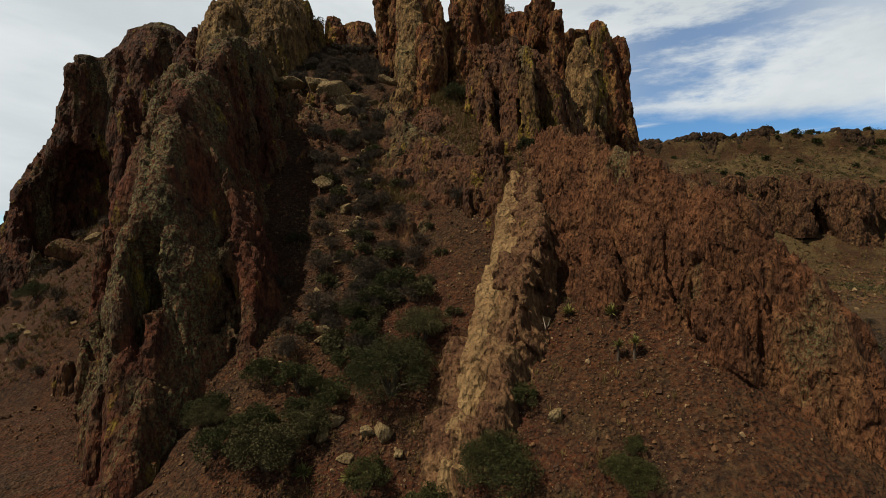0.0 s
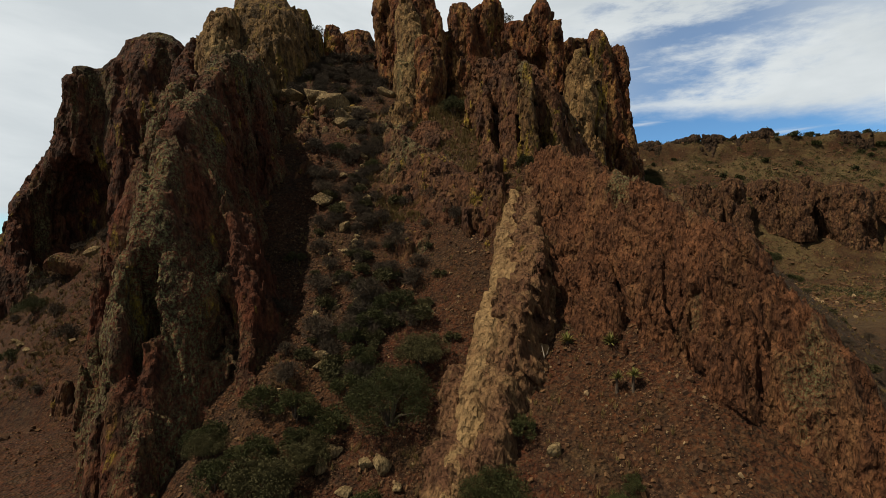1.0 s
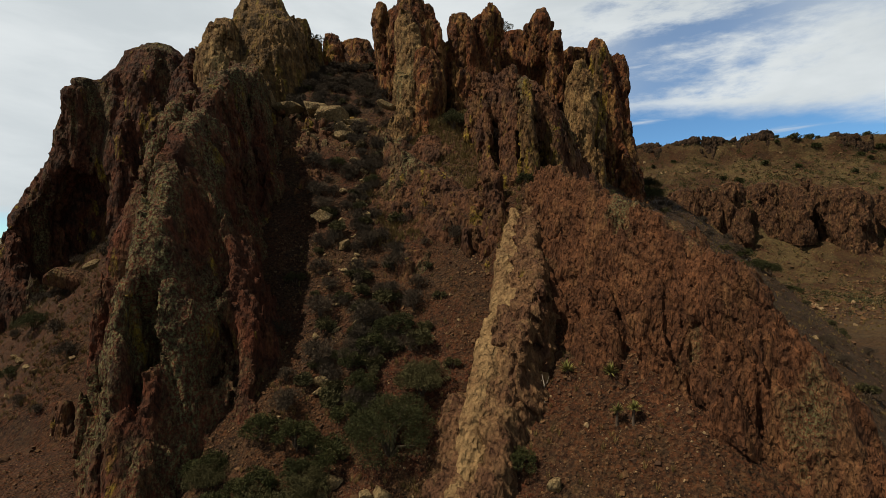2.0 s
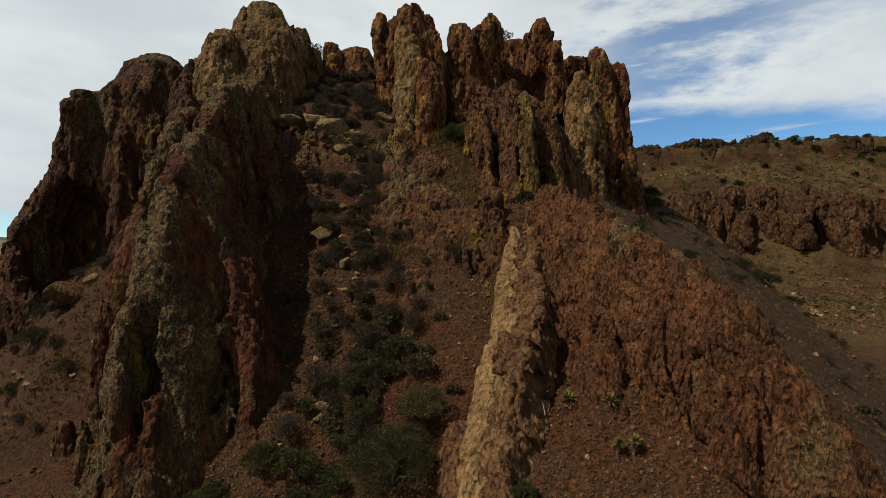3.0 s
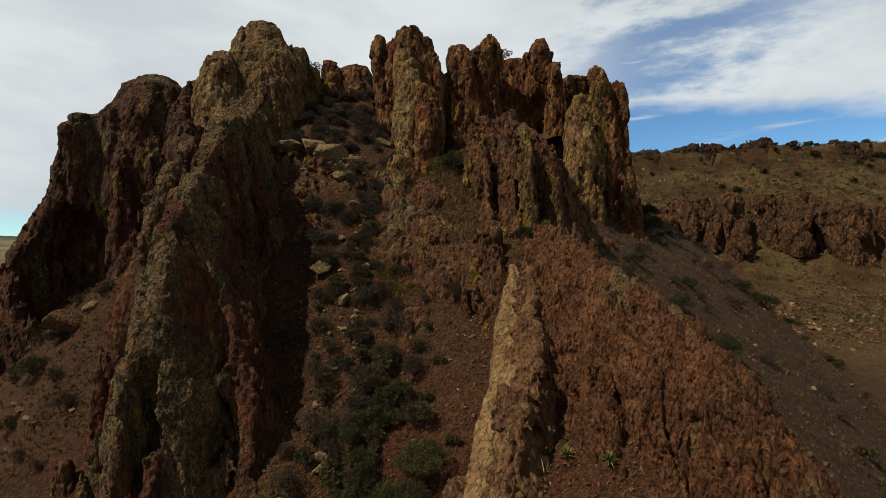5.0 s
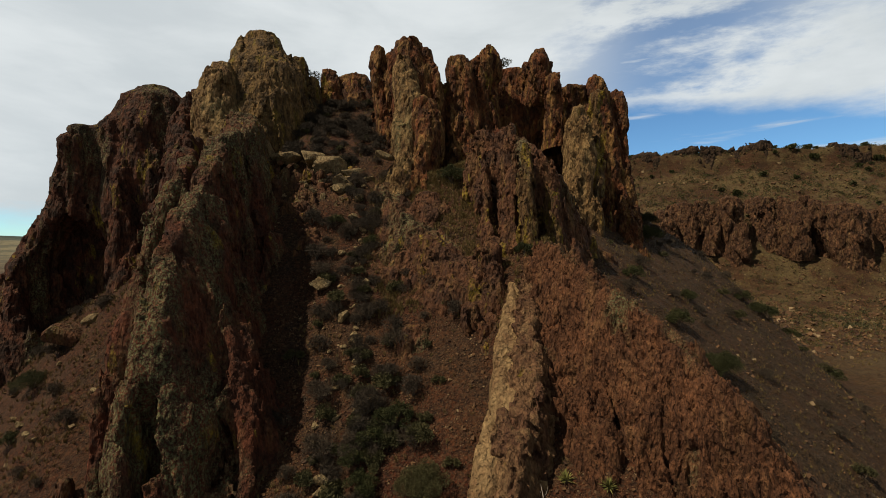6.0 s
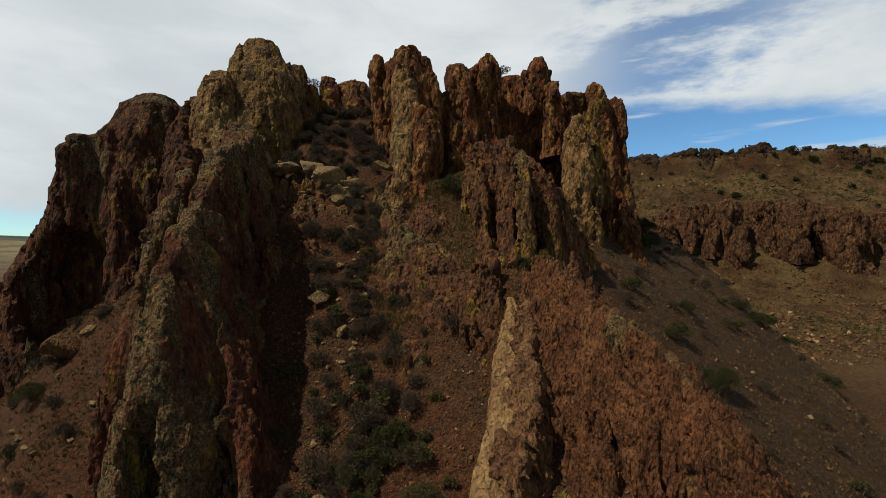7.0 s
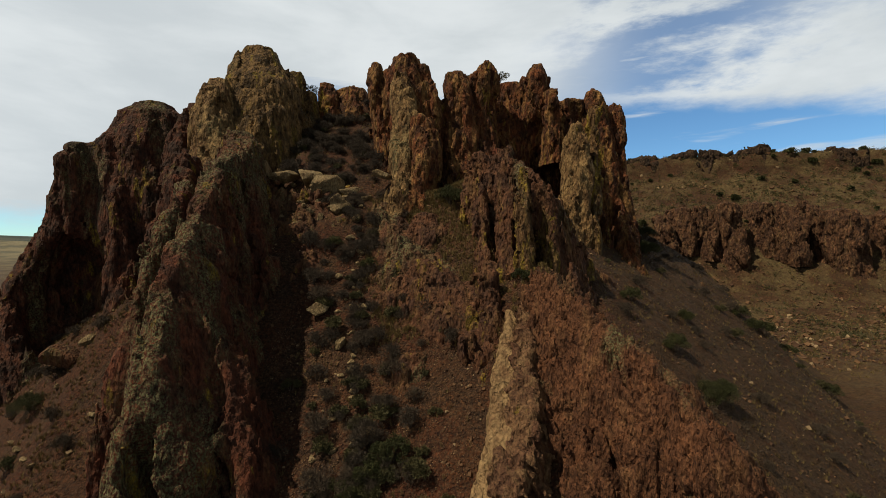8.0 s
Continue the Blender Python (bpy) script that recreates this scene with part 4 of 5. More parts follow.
# ---- loose stones ----
def stone_verts(rng, cuts=13, level=3):
    """An angular stone about 1 m across: a ball cut flat by random planes."""
    bm = bmesh.new()
    bmesh.ops.create_icosphere(bm, subdivisions=level, radius=1.0)
    v = np.array([p.co for p in bm.verts], np.float32)
    f = np.array([[q.index for q in p.verts] for p in bm.faces], np.int32)
    bm.free()
    n = rng.normal(size=(cuts, 3)).astype(np.float32)
    n /= np.linalg.norm(n, axis=1)[:, None]
    d = rng.uniform(0.42, 0.72, cuts).astype(np.float32)
    reach = np.where(v @ n.T > 0.05, d / np.maximum(v @ n.T, 0.05), 9).min(1)
    v = v * np.minimum(reach, 1.25)[:, None]
    v = v * (1 + 0.07 * fbm(v[:, 0] * 2.2, v[:, 1] * 2.2, v[:, 2] * 2.2, 3, int(rng.randint(40))))[:, None]
    return v * 0.68, f


def boulder(x, y, width, tall=0.7, deep=0.8, turn=0.0, lean=0.0, material=None, label="tan angular boulder lying on the slope", lift=None, seed=0, name="boulder", up=0.25):
    rng = np.random.RandomState(100 + seed)
    v, f = stone_verts(rng, level=4 if width > 1.2 else 3)
    m = Euler((radians(lean), radians(lean * 0.6), radians(turn))).to_matrix()
    v = (v * np.array([width, width * deep, width * tall])) @ np.array(m).T
    z = ground_at(x, y) if lift is None else lift
    ob = mesh_object(name, v, f, material or M_BOULDER, False)
    ob.location = (x, y, float(z) + width * tall * up)
    return tagged(ob, label, "boulder", "boulders on the slope")


BIG = [(-6.0, 36.2, 1.9, 0.8), (-12.2, 46.6, 1.9, 0.8), (-9.5, 43.5, 1.4, 0.6), (-3.3, 24.9, 1.0, 1.2), (-4.3, 25.2, 0.9, 0.9), (-6.9, 25.5, 1.1, 0.8), (-6.4, 26.2, 1.0, 0.8), (-7.8, 28.0, 1.1, 0.7),
       (-8.4, 31.2, 1.0, 0.6), (-8.7, 31.9, 1.3, 0.6), (-7.8, 46.5, 0.9, 0.8), (-12.9, 57.6, 1.9, 1.2), (-8.2, 41.2, 0.9, 0.7), (-7.6, 39.5, 0.8, 0.7), (-10.2, 56.5, 1.2, 0.7), (-43.5, 46.7, 0.9, 0.6), (-45.8, 48.5, 1.0, 0.6),
       (-5.4, 24.2, 0.8, 0.6), (-2.4, 24.0, 0.7, 0.7), (-11.0, 50.0, 1.0, 0.6), (-9.0, 52.5, 0.9, 0.7), (-10.6, 54.3, 1.2, 0.6)]
for k, (x, y, w, h) in enumerate(BIG):
    boulder(x, y, w, h, 0.85, 47 * k, 10 * math.sin(k * 2.1), seed=k)
boulder(-14.9, 60.8, 5.2, 0.62, 0.7, -14, 20, label="large wedge-shaped pale tan boulder on the rock shelf", seed=44, lift=35.0)
boulder(-11.9, 60.6, 3.6, 0.5, 0.7, 20, 16, label="pale tan boulder sloping down the rock shelf", seed=45, lift=34.0)
boulder(-13.0, 58.6, 2.2, 0.9, 0.6, 40, 25, label="pale pointed boulder below the rock shelf", seed=46, lift=32.6)
boulder(-20.8, 60.4, 3.0, 0.75, 0.8, 30, 5, label="blocky pale tan boulder on the rock shelf", seed=32, lift=36.0)
boulder(-17.6, 61.0, 3.0, 0.7, 0.8, 70, 9, label="blocky pale tan boulder on the rock shelf", seed=33, lift=35.9)
boulder(-23.5, 60.8, 2.8, 0.7, 0.8, 110, 4, label="blocky tan boulder on the rock shelf", seed=34, lift=37.4)
boulder(-7.4, 60.2, 2.3, 0.5, 0.6, 25, 30, label="tilted pale slab leaning on the spire", seed=35, lift=36.4)
boulder(-46.0, 55.6, 3.6, 0.75, 0.8, 15, 6, M_FINS, "large brown boulder beside the cave slope", seed=36)
boulder(-44.6, 57.2, 1.8, 0.8, 0.8, 95, 6, M_BOULDER, "tan boulder piled on a larger one", seed=37)
boulder(6.0, 23.3, 0.65, 1.3, 0.6, 20, 14, label="pale upright stone on the gravel slope", seed=38)
boulder(8.9, 60.0, 3.2, 0.35, 0.7, -30, 12, M_SPUR, "grey slab boulder wedged under the cliff", seed=39, lift=39.2)
for k in range(26):
    u = rnd.random()
    boulder(-22 + 12 * u + rnd.uniform(-1, 1), 59.5 + rnd.uniform(-3.0, 2.0), rnd.uniform(0.5, 1.5), rnd.uniform(0.5, 0.9), 0.8, rnd.uniform(0, 360), rnd.uniform(-12, 12), seed=50 + k)
for k in range(34):
    y = rnd.uniform(34, 56)
    boulder(-9.8 + 0.04 * (y - 34) + rnd.gauss(0, 1.1), y, rnd.uniform(0.3, 0.75), rnd.uniform(0.5, 0.9), 0.8, rnd.uniform(0, 360), rnd.uniform(-12, 12), seed=90 + k)
for k in range(14):
    boulder(rnd.uniform(-52, -30), rnd.uniform(40, 60), rnd.uniform(0.4, 0.9), 0.6, 0.8, rnd.uniform(0, 360), 5, seed=130 + k)
for k in range(10):
    boulder(138 + rnd.uniform(-8, 10), 128 + rnd.uniform(-4, 6), rnd.uniform(2, 5), 0.6, 0.8, rnd.uniform(0, 360), 5, M_CLIFF, "dark boulder on the valley floor", seed=150 + k)
STUMP = [(4.4, -34.2, 40.4, 0.4, 0.5), (3.2, -34.2, 40.4, 0.65, 0.7), (0.2, -34.0, 40.3, 0.9, 0.9)]
spire("rock_stump", [("rock", STUMP, None)], M_FINS, "dark upright stump of rock on the red slope", 0.12, [("block", 0.2, 1.6, 0.7, 0, 3), ("lump", 0.06, 4, 3, 0, 6)])


def stone_dust_material():
    m = Nodes("scree_stones")
    geo = m.t.nodes.new("ShaderNodeNewGeometry").outputs["Random Per Island"]
    col = m.mix(m.span(geo, 0.0, 0.8), (0.055, 0.03, 0.019), (0.145, 0.078, 0.038))
    col = m.mix(m.span(geo, 0.93, 0.95), col, (0.26, 0.18, 0.10))
    col = m.mix(1.0, col, m.mix(m.span(m.noise(m.vec((1, 1, 1)), 9, 5, 0.7), 0.3, 0.7), (0.6, 0.6, 0.6), (1.3, 1.3, 1.3)), "MULTIPLY")
    return m.done(col)


M_SCREE = stone_dust_material()
CUBE_V = np.array([(x, y, z) for x in (-1, 1) for y in (-1, 1) for z in (-1, 1)], np.float32) * 0.5
CUBE_F = np.array([(0, 1, 3, 2), (4, 6, 7, 5), (0, 4, 5, 1), (2, 3, 7, 6), (0, 2, 6, 4), (1, 5, 7, 3)], np.int32)


def spins(rng, n):
    q = rng.normal(size=(n, 4))
    q /= np.linalg.norm(q, axis=1)[:, None]
    w, x, y, z = q.T
    return np.stack([1 - 2 * (y * y + z * z), 2 * (x * y - z * w), 2 * (x * z + y * w), 2 * (x * y + z * w), 1 - 2 * (x * x + z * z), 2 * (y * z - x * w),
                     2 * (x * z - y * w), 2 * (y * z + x * w), 1 - 2 * (x * x + y * y)], 1).reshape(n, 3, 3).astype(np.float32)


def scree(name, label, areas, seed, low=0.07, high=0.5):
    """areas: number, x from, x to, y from, y to. Small stones, too many to count."""
    rng = np.random.RandomState(seed)
    verts = []
    for n, x0, x1, y0, y1 in areas:
        x, y = rng.uniform(x0, x1, n), rng.uniform(y0, y1, n)
        keep = perlin(x * 0.22, y * 0.22, 0.4, seed) > rng.uniform(-0.55, 0.25, n)
        x, y = x[keep], y[keep]
        n = len(x)
        s = np.clip(low * rng.pareto(2.4, n) + low, low, high).astype(np.float32)
        v = CUBE_V[None] * rng.uniform(0.55, 1.25, (n, 8, 3)) * rng.uniform(0.6, 1.3, (n, 1, 3)) * s[:, None, None]
        v = np.einsum("nij,nkj->nki", spins(rng, n), v)
        v += np.stack([x, y, ground_at(x, y) + 0.12 * s], 1)[:, None, :]
        verts.append(v.reshape(-1, 3))
    verts = np.concatenate(verts)
    n = len(verts) // 8
    faces = (np.arange(n)[:, None, None] * 8 + CUBE_F[None]).reshape(-1, 4)
    return tagged(mesh_object(name, verts, faces, M_SCREE, False), label, "stones", kind="stuff")


scree("scree", "loose red and tan stones strewn over the bowl", [(38000, -16, 14, 19, 45), (12000, -24, 10, 45, 62), (4000, -13, -6, 30, 58)], 3, 0.04, 0.24)
scree("scree", "loose brown stones strewn over the side slopes", [(9000, -60, -24, 32, 64), (9000, 13, 62, 18, 84)], 4, 0.05, 0.4)
scree("scree", "stones strewn over the slopes across the valley", [(7000, 70, 190, 120, 225), (7000, 52, 150, 84, 135)], 5, 0.25, 1.1)


# ---- plants ----
def leaf_material(name, dark, light, dry=None):
    m = Nodes(name, 0.75)
    geo = m.t.nodes.new("ShaderNodeNewGeometry").outputs["Random Per Island"]
    info = m.t.nodes.new("ShaderNodeObjectInfo").outputs["Random"]
    col = m.mix(geo, dark, light)
    if dry:
        col = m.mix(m.span(m.noise(m.vec((1, 1, 1)), 3.0, 3, 0.6), 0.5, 0.7), col, dry)
    col = m.mix(1.0, col, m.mix(info, (0.8, 0.8, 0.8), (1.2, 1.15, 1.1)), "MULTIPLY")
    return m.done(col)


M_JUNIPER = leaf_material("juniper_leaves", (0.014, 0.019, 0.005), (0.052, 0.058, 0.016), (0.068, 0.062, 0.02))
M_OLIVE = leaf_material("olive_leaves", (0.028, 0.028, 0.01), (0.07, 0.066, 0.026), (0.085, 0.074, 0.03))
M_BRUSH = leaf_material("grey_brush_twigs", (0.03, 0.022, 0.016), (0.07, 0.054, 0.037))
M_GRASS = leaf_material("dry_grass_blades", (0.09, 0.066, 0.026), (0.22, 0.16, 0.06))
M_YUCCA = leaf_material("yucca_leaves", (0.07, 0.08, 0.02), (0.2, 0.19, 0.06))


def bark_material(name, a, b):
    m = Nodes(name)
    p = m.vec((1, 1, 0.25))
    return m.done(m.mix(m.span(m.noise(p, 9, 5, 0.7), 0.35, 0.65), a, b), m.bump(m.noise(p, 12, 6, 0.7), 0.05))


M_BARK = bark_material("shrub_bark", (0.05, 0.035, 0.026), (0.13, 0.10, 0.075))
M_DEAD = bark_material("bleached_wood", (0.2, 0.16, 0.12), (0.4, 0.34, 0.27))


def stick(points, radii, sides=5):
    """A tapered tube along points; returns its vertices and faces."""
    pts = [Vector(p) for p in points]
    verts, faces = [], []
    for k, p in enumerate(pts):
        way = (pts[min(k + 1, len(pts) - 1)] - pts[max(k - 1, 0)]).normalized()
        side = way.orthogonal().normalized()
        up_ = way.cross(side)
        for a in range(sides):
            t = math.tau * a / sides
            verts.append(tuple(p + (side * math.cos(t) + up_ * math.sin(t)) * radii[k]))
    for k in range(len(pts) - 1):
        for a in range(sides):
            b = (a + 1) % sides
            faces.append((k * sides + a, k * sides + b, (k + 1) * sides + b, (k + 1) * sides + a))
    return verts, faces


def join(pieces):
    verts, faces, base = [], [], 0
    for v, f in pieces:
        verts.append(np.asarray(v, np.float32).reshape(-1, 3))
        faces.append(np.asarray(f, np.int32) + base)
        base += len(verts[-1])
    return np.concatenate(verts), np.concatenate(faces)


def leaves(rng, centres, spread, n, size, slim=0.5, upward=0.0):
    """n leaf blades in clumps round the centres."""
    k = rng.randint(len(centres), size=n)
    d = rng.normal(size=(n, 3))
    d /= np.linalg.norm(d, axis=1)[:, None]
    p = np.asarray(centres)[k] + d * (spread[k] * rng.uniform(0.25, 1.0, n) ** 0.5)[:, None] * np.array([1, 1, 0.75])
    way = d + rng.normal(size=(n, 3)) * 0.7 + np.array([0, 0, upward])
    way /= np.linalg.norm(way, axis=1)[:, None]
    side = np.cross(way, rng.normal(size=(n, 3)))
    side /= np.linalg.norm(side, axis=1)[:, None]
    s = (size * rng.uniform(0.6, 1.3, n))[:, None]
    mid = p + way * s * 0.5
    v = np.stack([p, mid + side * s * slim * 0.5, p + way * s, mid - side * s * slim * 0.5], 1).reshape(-1, 3)
    return v, np.arange(n * 4).reshape(n, 4)


def bush(name, label, category, seed, width, height, clumps, n, size, material, group, slim=0.5, stems=7):
    """A shrub with its foot at the origin: stems and foliage."""
    rng = np.random.RandomState(seed)
    whole = thing(name, label, category, group)
    centres = []
    for c in range(clumps):
        a, r = rng.uniform(0, math.tau), math.sqrt(rng.uniform(0, 1))
        h = height * (0.25 + 0.55 * math.sqrt(max(0, 1 - r * r)) * rng.uniform(0.4, 1.2))
        centres.append((0.40 * width * r * math.cos(a), 0.40 * width * r * math.sin(a), h))
    centres = np.array(centres)
    spread = rng.uniform(0.09, 0.19, clumps) * width * (1.0 if clumps > 10 else 1.3)
    spread = np.minimum(spread, height * 0.4)
    v, f = leaves(rng, centres, spread, n, size, slim, 0.2)
    v[:, 2] = np.maximum(v[:, 2], 0.02)
    under(mesh_object("foliage", v, f, material, False), whole, "foliage")
    sticks = []
    for c in centres[:stems]:
        bend = np.array([c[0] * 0.35, c[1] * 0.35, c[2] * 0.55])
        sticks.append(stick([(0.04 * c[0], 0.04 * c[1], -0.3), bend, c], [0.02 * width, 0.014 * width, 0.005 * width], 4))
    for s in sticks:
        under(mesh_object("stem", *s, M_BARK), whole, "stem")
    return whole


def at(x, y, scale=1.0, turn=0.0, z=None):
    z = float(ground_at(x, y)) if z is None else z
    return pose(x, y, z, 0, 0, turn) @ Matrix.Diagonal((scale, scale, scale, 1))


def plant(template, spots):
    """Puts the template at the first spot and copies of it at the others: x, y, scale, turn and, where it stands on rock, height."""
    first, *others = spots
    for s in others:
        copy_thing(template, at(*s))
    template.matrix_basis = at(*first)


G_J = "junipers and evergreen shrubs of the hill"
plant(bush("juniper", "large dark green juniper thicket beside the pale dike", "shrub", 1, 6.2, 3.6, 46, 34000, 0.10, M_JUNIPER, G_J, 0.45, 10), [(-3.2, 27.2, 1.0, 0)])
plant(bush("juniper", "dense green juniper shrub on the gravel", "shrub", 2, 4.6, 2.4, 34, 22000, 0.09, M_JUNIPER, G_J, 0.45, 9),
      [(2.7, 22.0, 1.0, 20), (1.6, 56.0, 1.0, 90), (25.9, 41.0, 0.95, 200), (38.1, 82.2, 1.0, 130), (34.2, 73.2, 1.0, 40), (-48.2, 52.6, 0.9, 10), (8.3, 19.9, 0.62, 70)])
plant(bush("evergreen_shrub", "olive green leafy shrub on the slope", "shrub", 3, 4.0, 2.3, 28, 18000, 0.09, M_OLIVE, G_J, 0.6, 8),
      [(-1.2, 30.0, 1.0, 0), (-9.6, 24.0, 1.1, 120), (-7.8, 25.6, 0.8, 200), (-14.1, 26.8, 0.7, 40)])
plant(bush("evergreen_shrub", "small dark green shrub on the slope", "shrub", 4, 2.2, 1.4, 16, 6500, 0.08, M_JUNIPER, G_J, 0.5, 6),
      [(4.3, 24.9, 0.95, 0), (9.0, 21.0, 0.6, 50), (-3.9, 22.6, 1.2, 80), (-0.8, 21.6, 1.0, 10), (8.3, 44.2, 1.0, 120), (47.4, 66.8, 1.3, 60), (46.8, 69.0, 1.3, 20), (49.9, 67.8, 1.5, 100), (52.8, 67.0, 1.2, 140), (61.5, 69.5, 1.5, 10),
       (24.3, 45.6, 1.3, 30), (-45.9, 47.2, 1.1, 70), (-14.5, 27.5, 1.2, 20), (-3.6, 34.8, 1.5, 0), (-5.2, 33.8, 1.3, 45), (-6.8, 32.5, 1.1, 90), (-7.8, 51.0, 1.0, 30), (-12.5, 53.5, 1.1, 60), (22.4, 52.0, 1.2, 10), (30.5, 55.0, 1.1, 80),
       (13.6, 81.0, 1.0, 10, 54.9), (-16.2, 83.5, 0.9, 40, 55.4), (5.2, 76.0, 0.9, 70, 54.6), (23.5, 79.5, 0.6, 20, 51.5), (18.0, 24.6, 0.8, 33), (21.0, 28.5, 0.9, 77), (-10.9, 25.5, 1.3, 15), (-9.2, 28.0, 1.4, 160), (-7.0, 27.4, 1.3, 95), (-11.5, 28.6, 1.2, 250), (-12.5, 24.6, 1.3, 310), (-6.0, 29.4, 1.3, 40), (-8.4, 26.6, 1.1, 190), (-5.6, 31.0, 1.2, 120)])

brush_spots = []
for k in range(350):
    r = rnd.random()
    if k >= 298:
        x, y = rnd.uniform(-22, -8), rnd.uniform(61, 80)
    elif r < 0.50:
        y = rnd.uniform(30, 60)
        x = -5.0 - 0.12 * (y - 30) + rnd.gauss(0, 3.2)
    elif r < 0.70:
        x, y = rnd.uniform(-23, -8), rnd.uniform(61, 80)
    elif r < 0.87:
        x, y = rnd.uniform(20, 62), rnd.uniform(32, 84)
    else:
        x, y = rnd.uniform(-58, -30), rnd.uniform(40, 64)
    brush_spots.append((x, y, rnd.uniform(0.6, 1.4), rnd.uniform(0, 360)))
plant(bush("brush", "bare grey-brown brush on the slope", "shrub", 5, 1.9, 1.1, 12, 2200, 0.22, M_BRUSH, "grey brush of the hillside", 0.10, 6), brush_spots[:145])
plant(bush("brush", "low grey-olive brush on the slope", "shrub", 6, 1.7, 0.9, 12, 2200, 0.16, M_OLIVE, "grey brush of the hillside", 0.3, 6), brush_spots[145:225])
plant(bush("brush", "dark leafless thorny brush on the slope", "shrub", 7, 2.4, 1.3, 14, 2600, 0.28, M_BRUSH, "grey brush of the hillside", 0.07, 8), brush_spots[225:])

far_spots = []
for k in range(70):
    x = rnd.uniform(82, 200)
    q = rnd.choice((rnd.uniform(172, 186), rnd.uniform(190, 226), rnd.uniform(225, 245), rnd.uniform(226, 236)))
    far_spots.append((x, q + 33 - 0.3 * x, rnd.uniform(0.5, 1.5), rnd.uniform(0, 360)))
plant(bush("juniper", "dark juniper bush on the mesa slope", "shrub", 8, 2.6, 1.9, 10, 900, 0.4, M_JUNIPER, "junipers on the mesa", 0.6, 4), far_spots)


def small_tree(x, y, z, seed):
    rng = np.random.RandomState(seed)
    tree = thing("small_tree", "small gnarled juniper tree on top of the cliff", "tree", "trees on the skyline")
    under(mesh_object("trunk", *stick([(0, 0, -0.4), (0.1, 0, 0.7), (-0.1, 0.1, 1.5)], [0.14, 0.11, 0.07], 6), M_BARK), tree, "trunk")
    tips = []
    for k in range(6):
        a = math.tau * k / 6 + rng.uniform(0, 0.6)
        tip = (1.3 * math.cos(a), 1.3 * math.sin(a), 1.9 + rng.uniform(0, 0.7))
        tips.append(tip)
        under(mesh_object("limb", *stick([(0, 0, 0.9 + 0.1 * k), (tip[0] * 0.5, tip[1] * 0.5, tip[2] - 0.5), tip], [0.06, 0.045, 0.02], 5), M_BARK), tree, "limb")
    v, f = leaves(rng, tips + [(0, 0, 2.3)], np.full(7, 0.55), 1500, 0.2, 0.4, 0.2)
    under(mesh_object("crown", v, f, M_JUNIPER, False), tree, "crown")
    tree.matrix_basis = pose(x, y, z, 0, 0, 30 * seed)
    return tree


small_tree(11.1, 81, 55.0, 1)
small_tree(-22.6, 80, 52.6, 2)


def yucca(x, y, size, stem, seed):
    rng = np.random.RandomState(seed)
    plant_ = thing("yucca", "spiky green-yellow yucca on the gravel slope", "plant", "yuccas on the slope")
    n = 70
    a, e = rng.uniform(0, math.tau, n), np.arcsin(rng.uniform(-0.15, 1.0, n))
    way = np.stack([np.cos(a) * np.cos(e), np.sin(a) * np.cos(e), np.sin(e)], 1)
    side = np.stack([-np.sin(a), np.cos(a), np.zeros(n)], 1) * 0.035 * size
    root = np.tile((0, 0, stem), (n, 1))
    tip = root + way * size * rng.uniform(0.4, 0.6, n)[:, None]
    mid = root * 0.55 + tip * 0.45
    v = np.stack([root, mid + side, tip, mid - side], 1).reshape(-1, 3)
    under(mesh_object("leaves", v, np.arange(n * 4).reshape(n, 4), M_YUCCA, False), plant_, "leaves")
    under(mesh_object("trunk", *stick([(0, 0, -0.3), (0.03, 0, stem * 0.6), (0, 0, stem)], [0.10, 0.08, 0.06], 6), M_BARK), plant_, "trunk")
    plant_.matrix_basis = at(x, y, 1.0, 40 * seed)


for k, (x, y, size, stem) in enumerate([(9.8, 24.9, 0.9, 0.8), (10.6, 24.6, 1.0, 0.9), (10.3, 27.2, 1.3, 0.15), (8.8, 34.4, 1.4, 0.1), (8.0, 28.4, 1.3, 0.1), (-4.9, 23.2, 1.2, 0.1), (-7.4, 23.6, 1.3, 0.1), (3.2, 44.5, 1.2, 0.1)]):
    yucca(x, y, size, stem, 20 + k)

dead = thing("dead_branch", "bleached dead branch lying on the gravel", "branch")
for a, b, c, r in (((0, 0, 0), (0.25, 0.2, 0.45), (0.15, 0.5, 1.1), 0.06), ((0.2, 0.2, 0.4), (0.45, 0.3, 0.6), (0.6, 0.4, 1.0), 0.04), ((0, 0, 0), (-0.1, -0.3, -0.1), (0.1, -0.7, -0.35), 0.05), ((0.1, 0.3, 0.7), (-0.15, 0.5, 0.8), (-0.3, 0.6, 1.05), 0.03)):
    under(mesh_object("branch", *stick([a, b, c], [r, r * 0.8, r * 0.35]), M_DEAD), dead, "branch")
dead.matrix_basis = at(6.2, 27.8, 1.0, 0, float(ground_at(6.2, 27.8)) + 0.35)


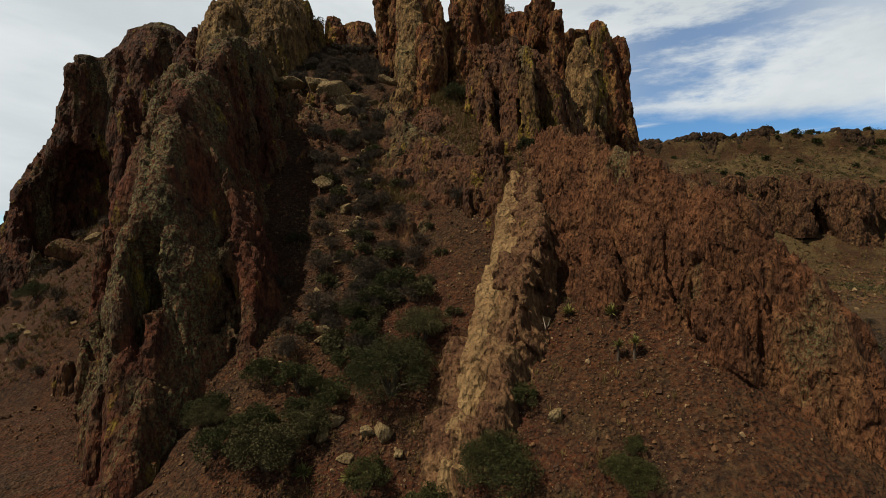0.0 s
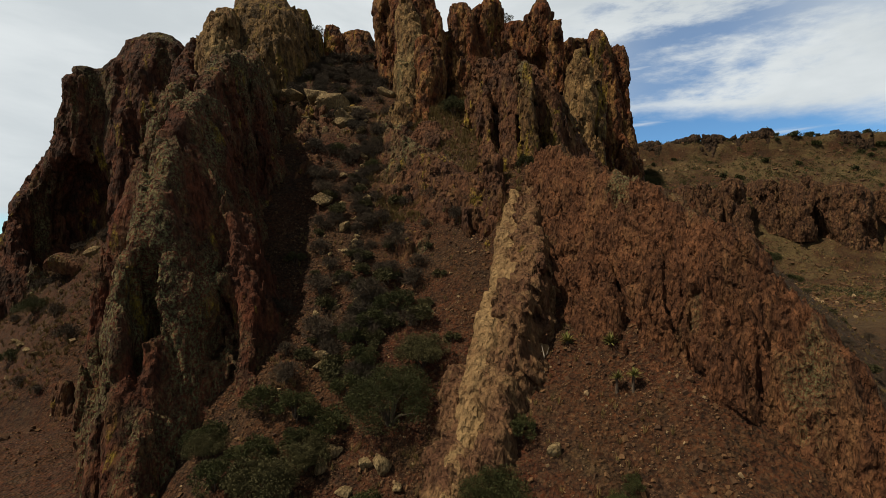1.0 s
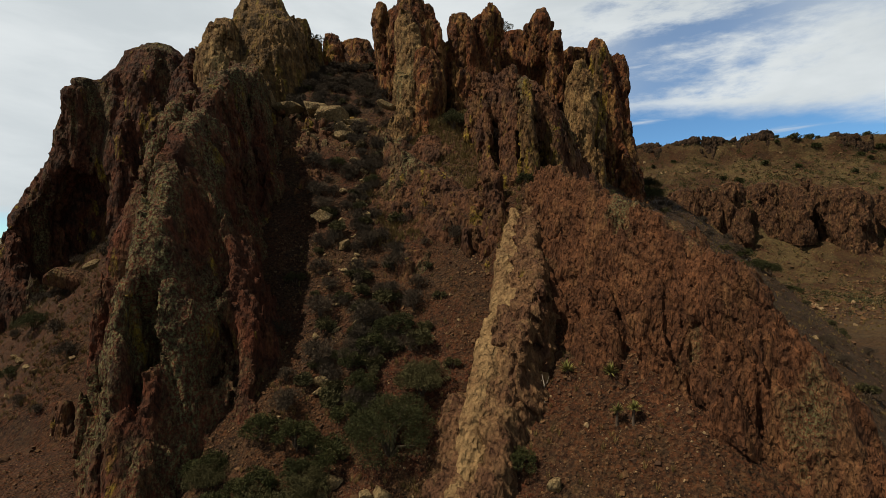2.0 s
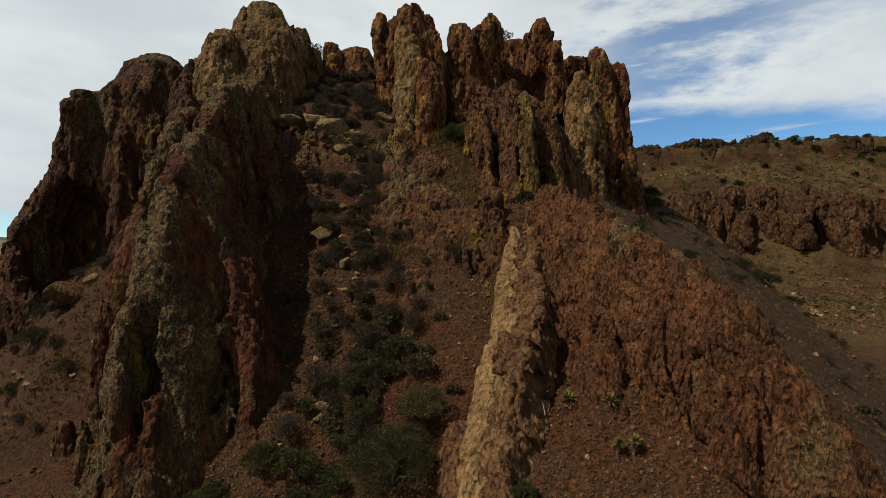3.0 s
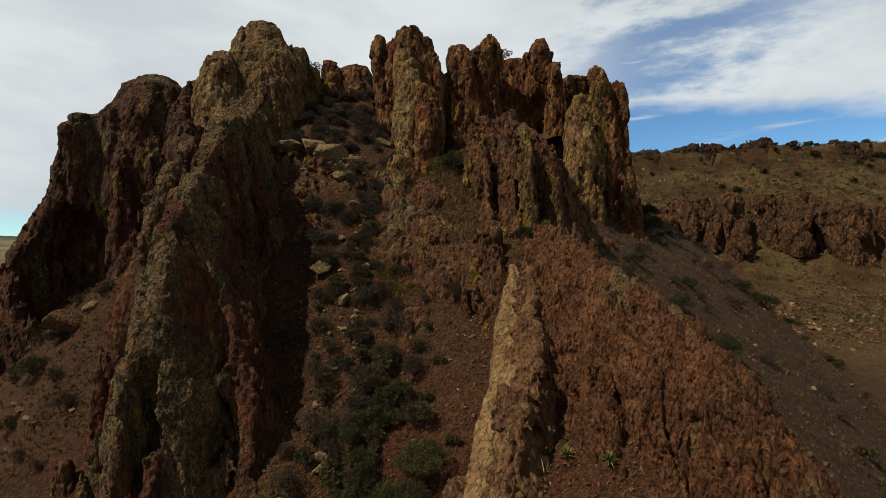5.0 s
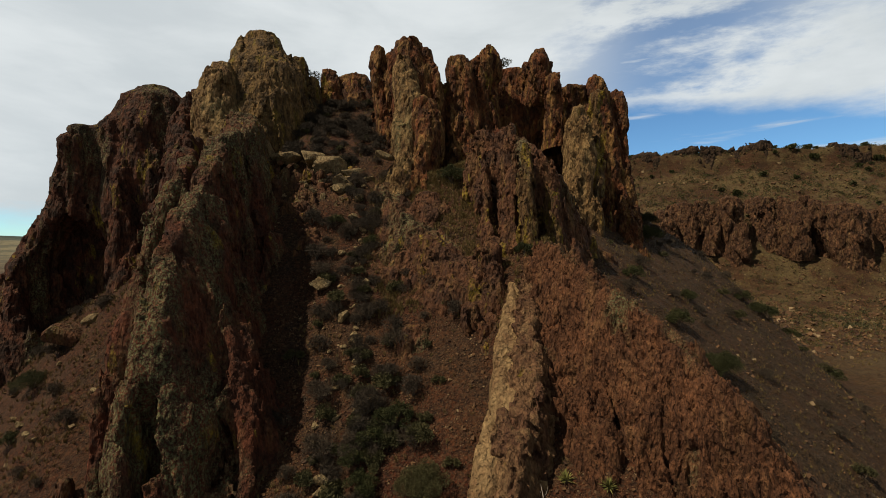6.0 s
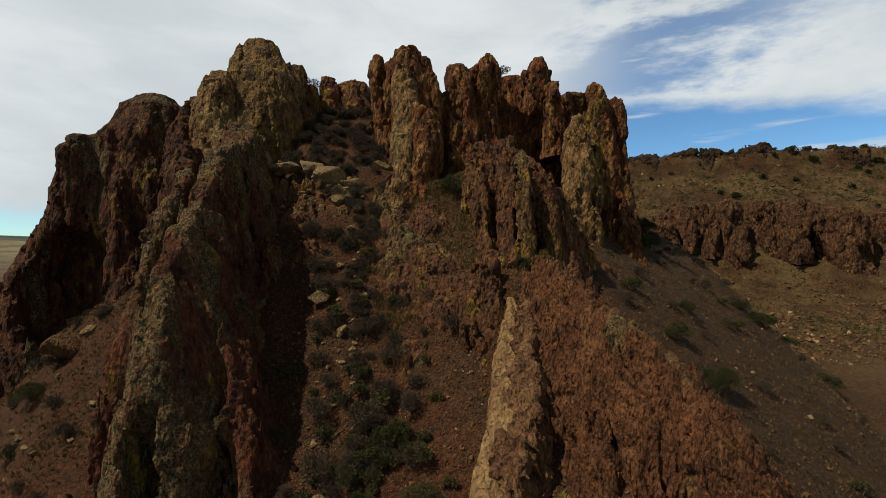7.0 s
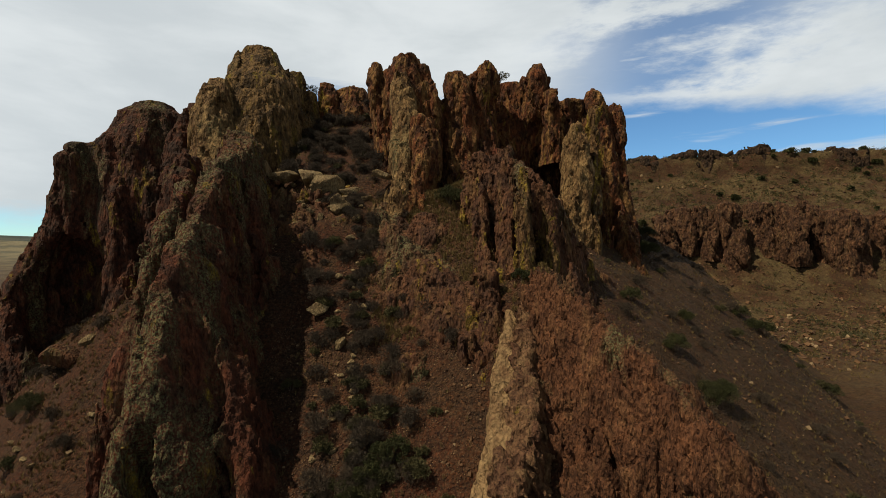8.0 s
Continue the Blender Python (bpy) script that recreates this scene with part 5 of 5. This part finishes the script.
def grass(name, label, areas, seed):
    """Dry tufts, too many to count."""
    rng = np.random.RandomState(seed)
    xs, ys, hs = [], [], []
    for n, x0, x1, y0, y1, h in areas:
        x, y = rng.uniform(x0, x1, n), rng.uniform(y0, y1, n)
        keep = perlin(x * 0.18, y * 0.18, 0.9, seed) > rng.uniform(-0.35, 0.3, n)
        xs.append(x[keep]), ys.append(y[keep]), hs.append(np.full(keep.sum(), h))
    x, y, h = (np.concatenate(a) for a in (xs, ys, hs))
    n, b = len(x), 18
    a = rng.uniform(0, math.tau, (n, b))
    out = rng.uniform(0.05, 0.7, (n, b))
    tall = h[:, None] * rng.uniform(0.5, 1.1, (n, b))
    base = np.stack([x, y, ground_at(x, y) - 0.03], 1)[:, None, :] + np.stack([np.cos(a), np.sin(a), 0 * a], 2) * 0.1 * h[:, None, None]
    tip = base + np.stack([np.cos(a) * out, np.sin(a) * out, 1 + 0 * a], 2) * tall[:, :, None]
    side = np.stack([-np.sin(a), np.cos(a), 0 * a], 2) * 0.03 * h[:, None, None]
    v = np.stack([base - side, base + side, tip], 2).reshape(-1, 3)
    return tagged(mesh_object(name, v, np.arange(len(v)).reshape(-1, 3), M_GRASS, False), label, "grass", kind="stuff")


grass("grass", "dry straw-coloured grass tufts in the bowl", [(7500, -9, 6, 43, 60, 0.6), (700, -14, 12, 20, 44, 0.5), (500, 5, 11, 38, 46, 0.6), (500, -24, -8, 60, 78, 0.5)], 31)
grass("grass", "dry grass tufts on the side slopes", [(3600, -62, -26, 42, 64, 0.6), (3800, 16, 66, 24, 86, 0.4)], 32)
scrub = np.random.RandomState(77)
sx, sq = scrub.uniform(55, 215, 7000), np.append(scrub.uniform(100, 245, 4500), scrub.uniform(82, 140, 2500))
sy = sq + 33 - 0.3 * sx
keep = perlin(sx * 0.05, sy * 0.05, 0.2, 9) > scrub.uniform(-0.5, 0.4, 7000)
sx, sy = sx[keep], sy[keep]
dark_x, dark_q = scrub.uniform(75, 215, 1000), scrub.uniform(168, 245, 1000)
dark_y = dark_q + 33 - 0.3 * dark_x
v, f = leaves(scrub, np.stack([dark_x, dark_y, ground_at(dark_x, dark_y) + 0.5], 1), scrub.uniform(0.5, 1.5, 1000), 45000, 0.4, 0.6, 0.3)
tagged(mesh_object("scrub", v, f, M_JUNIPER, False), "dark green scrub dotted over the mesa", "shrubs", kind="stuff")
v, f = leaves(scrub, np.stack([sx, sy, ground_at(sx, sy) + 0.3], 1), scrub.uniform(0.2, 0.9, len(sx)), 70000, 0.38, 0.6, 0.3)
tagged(mesh_object("scrub", v, f, M_OLIVE, False), "low olive-brown scrub across the valley", "shrubs", kind="stuff")
side_x, side_y = scrub.uniform(17, 64, 1500), scrub.uniform(22, 86, 1500)
keep = perlin(side_x * 0.12, side_y * 0.12, 0.6, 15) > scrub.uniform(-0.4, 0.35, 1500)
side_x, side_y = side_x[keep], side_y[keep]
v, f = leaves(scrub, np.stack([side_x, side_y, ground_at(side_x, side_y) + 0.15], 1), scrub.uniform(0.2, 0.6, len(side_x)), 60000, 0.16, 0.35, 0.4)
tagged(mesh_object("scrub", v, f, M_BRUSH, False), "low dark brown scrub on the side slope", "shrubs", kind="stuff")
grass("grass", "dry grass tufts across the valley", [(9000, 60, 200, 95, 245, 0.9), (4000, 50, 150, 80, 130, 0.6)], 33)
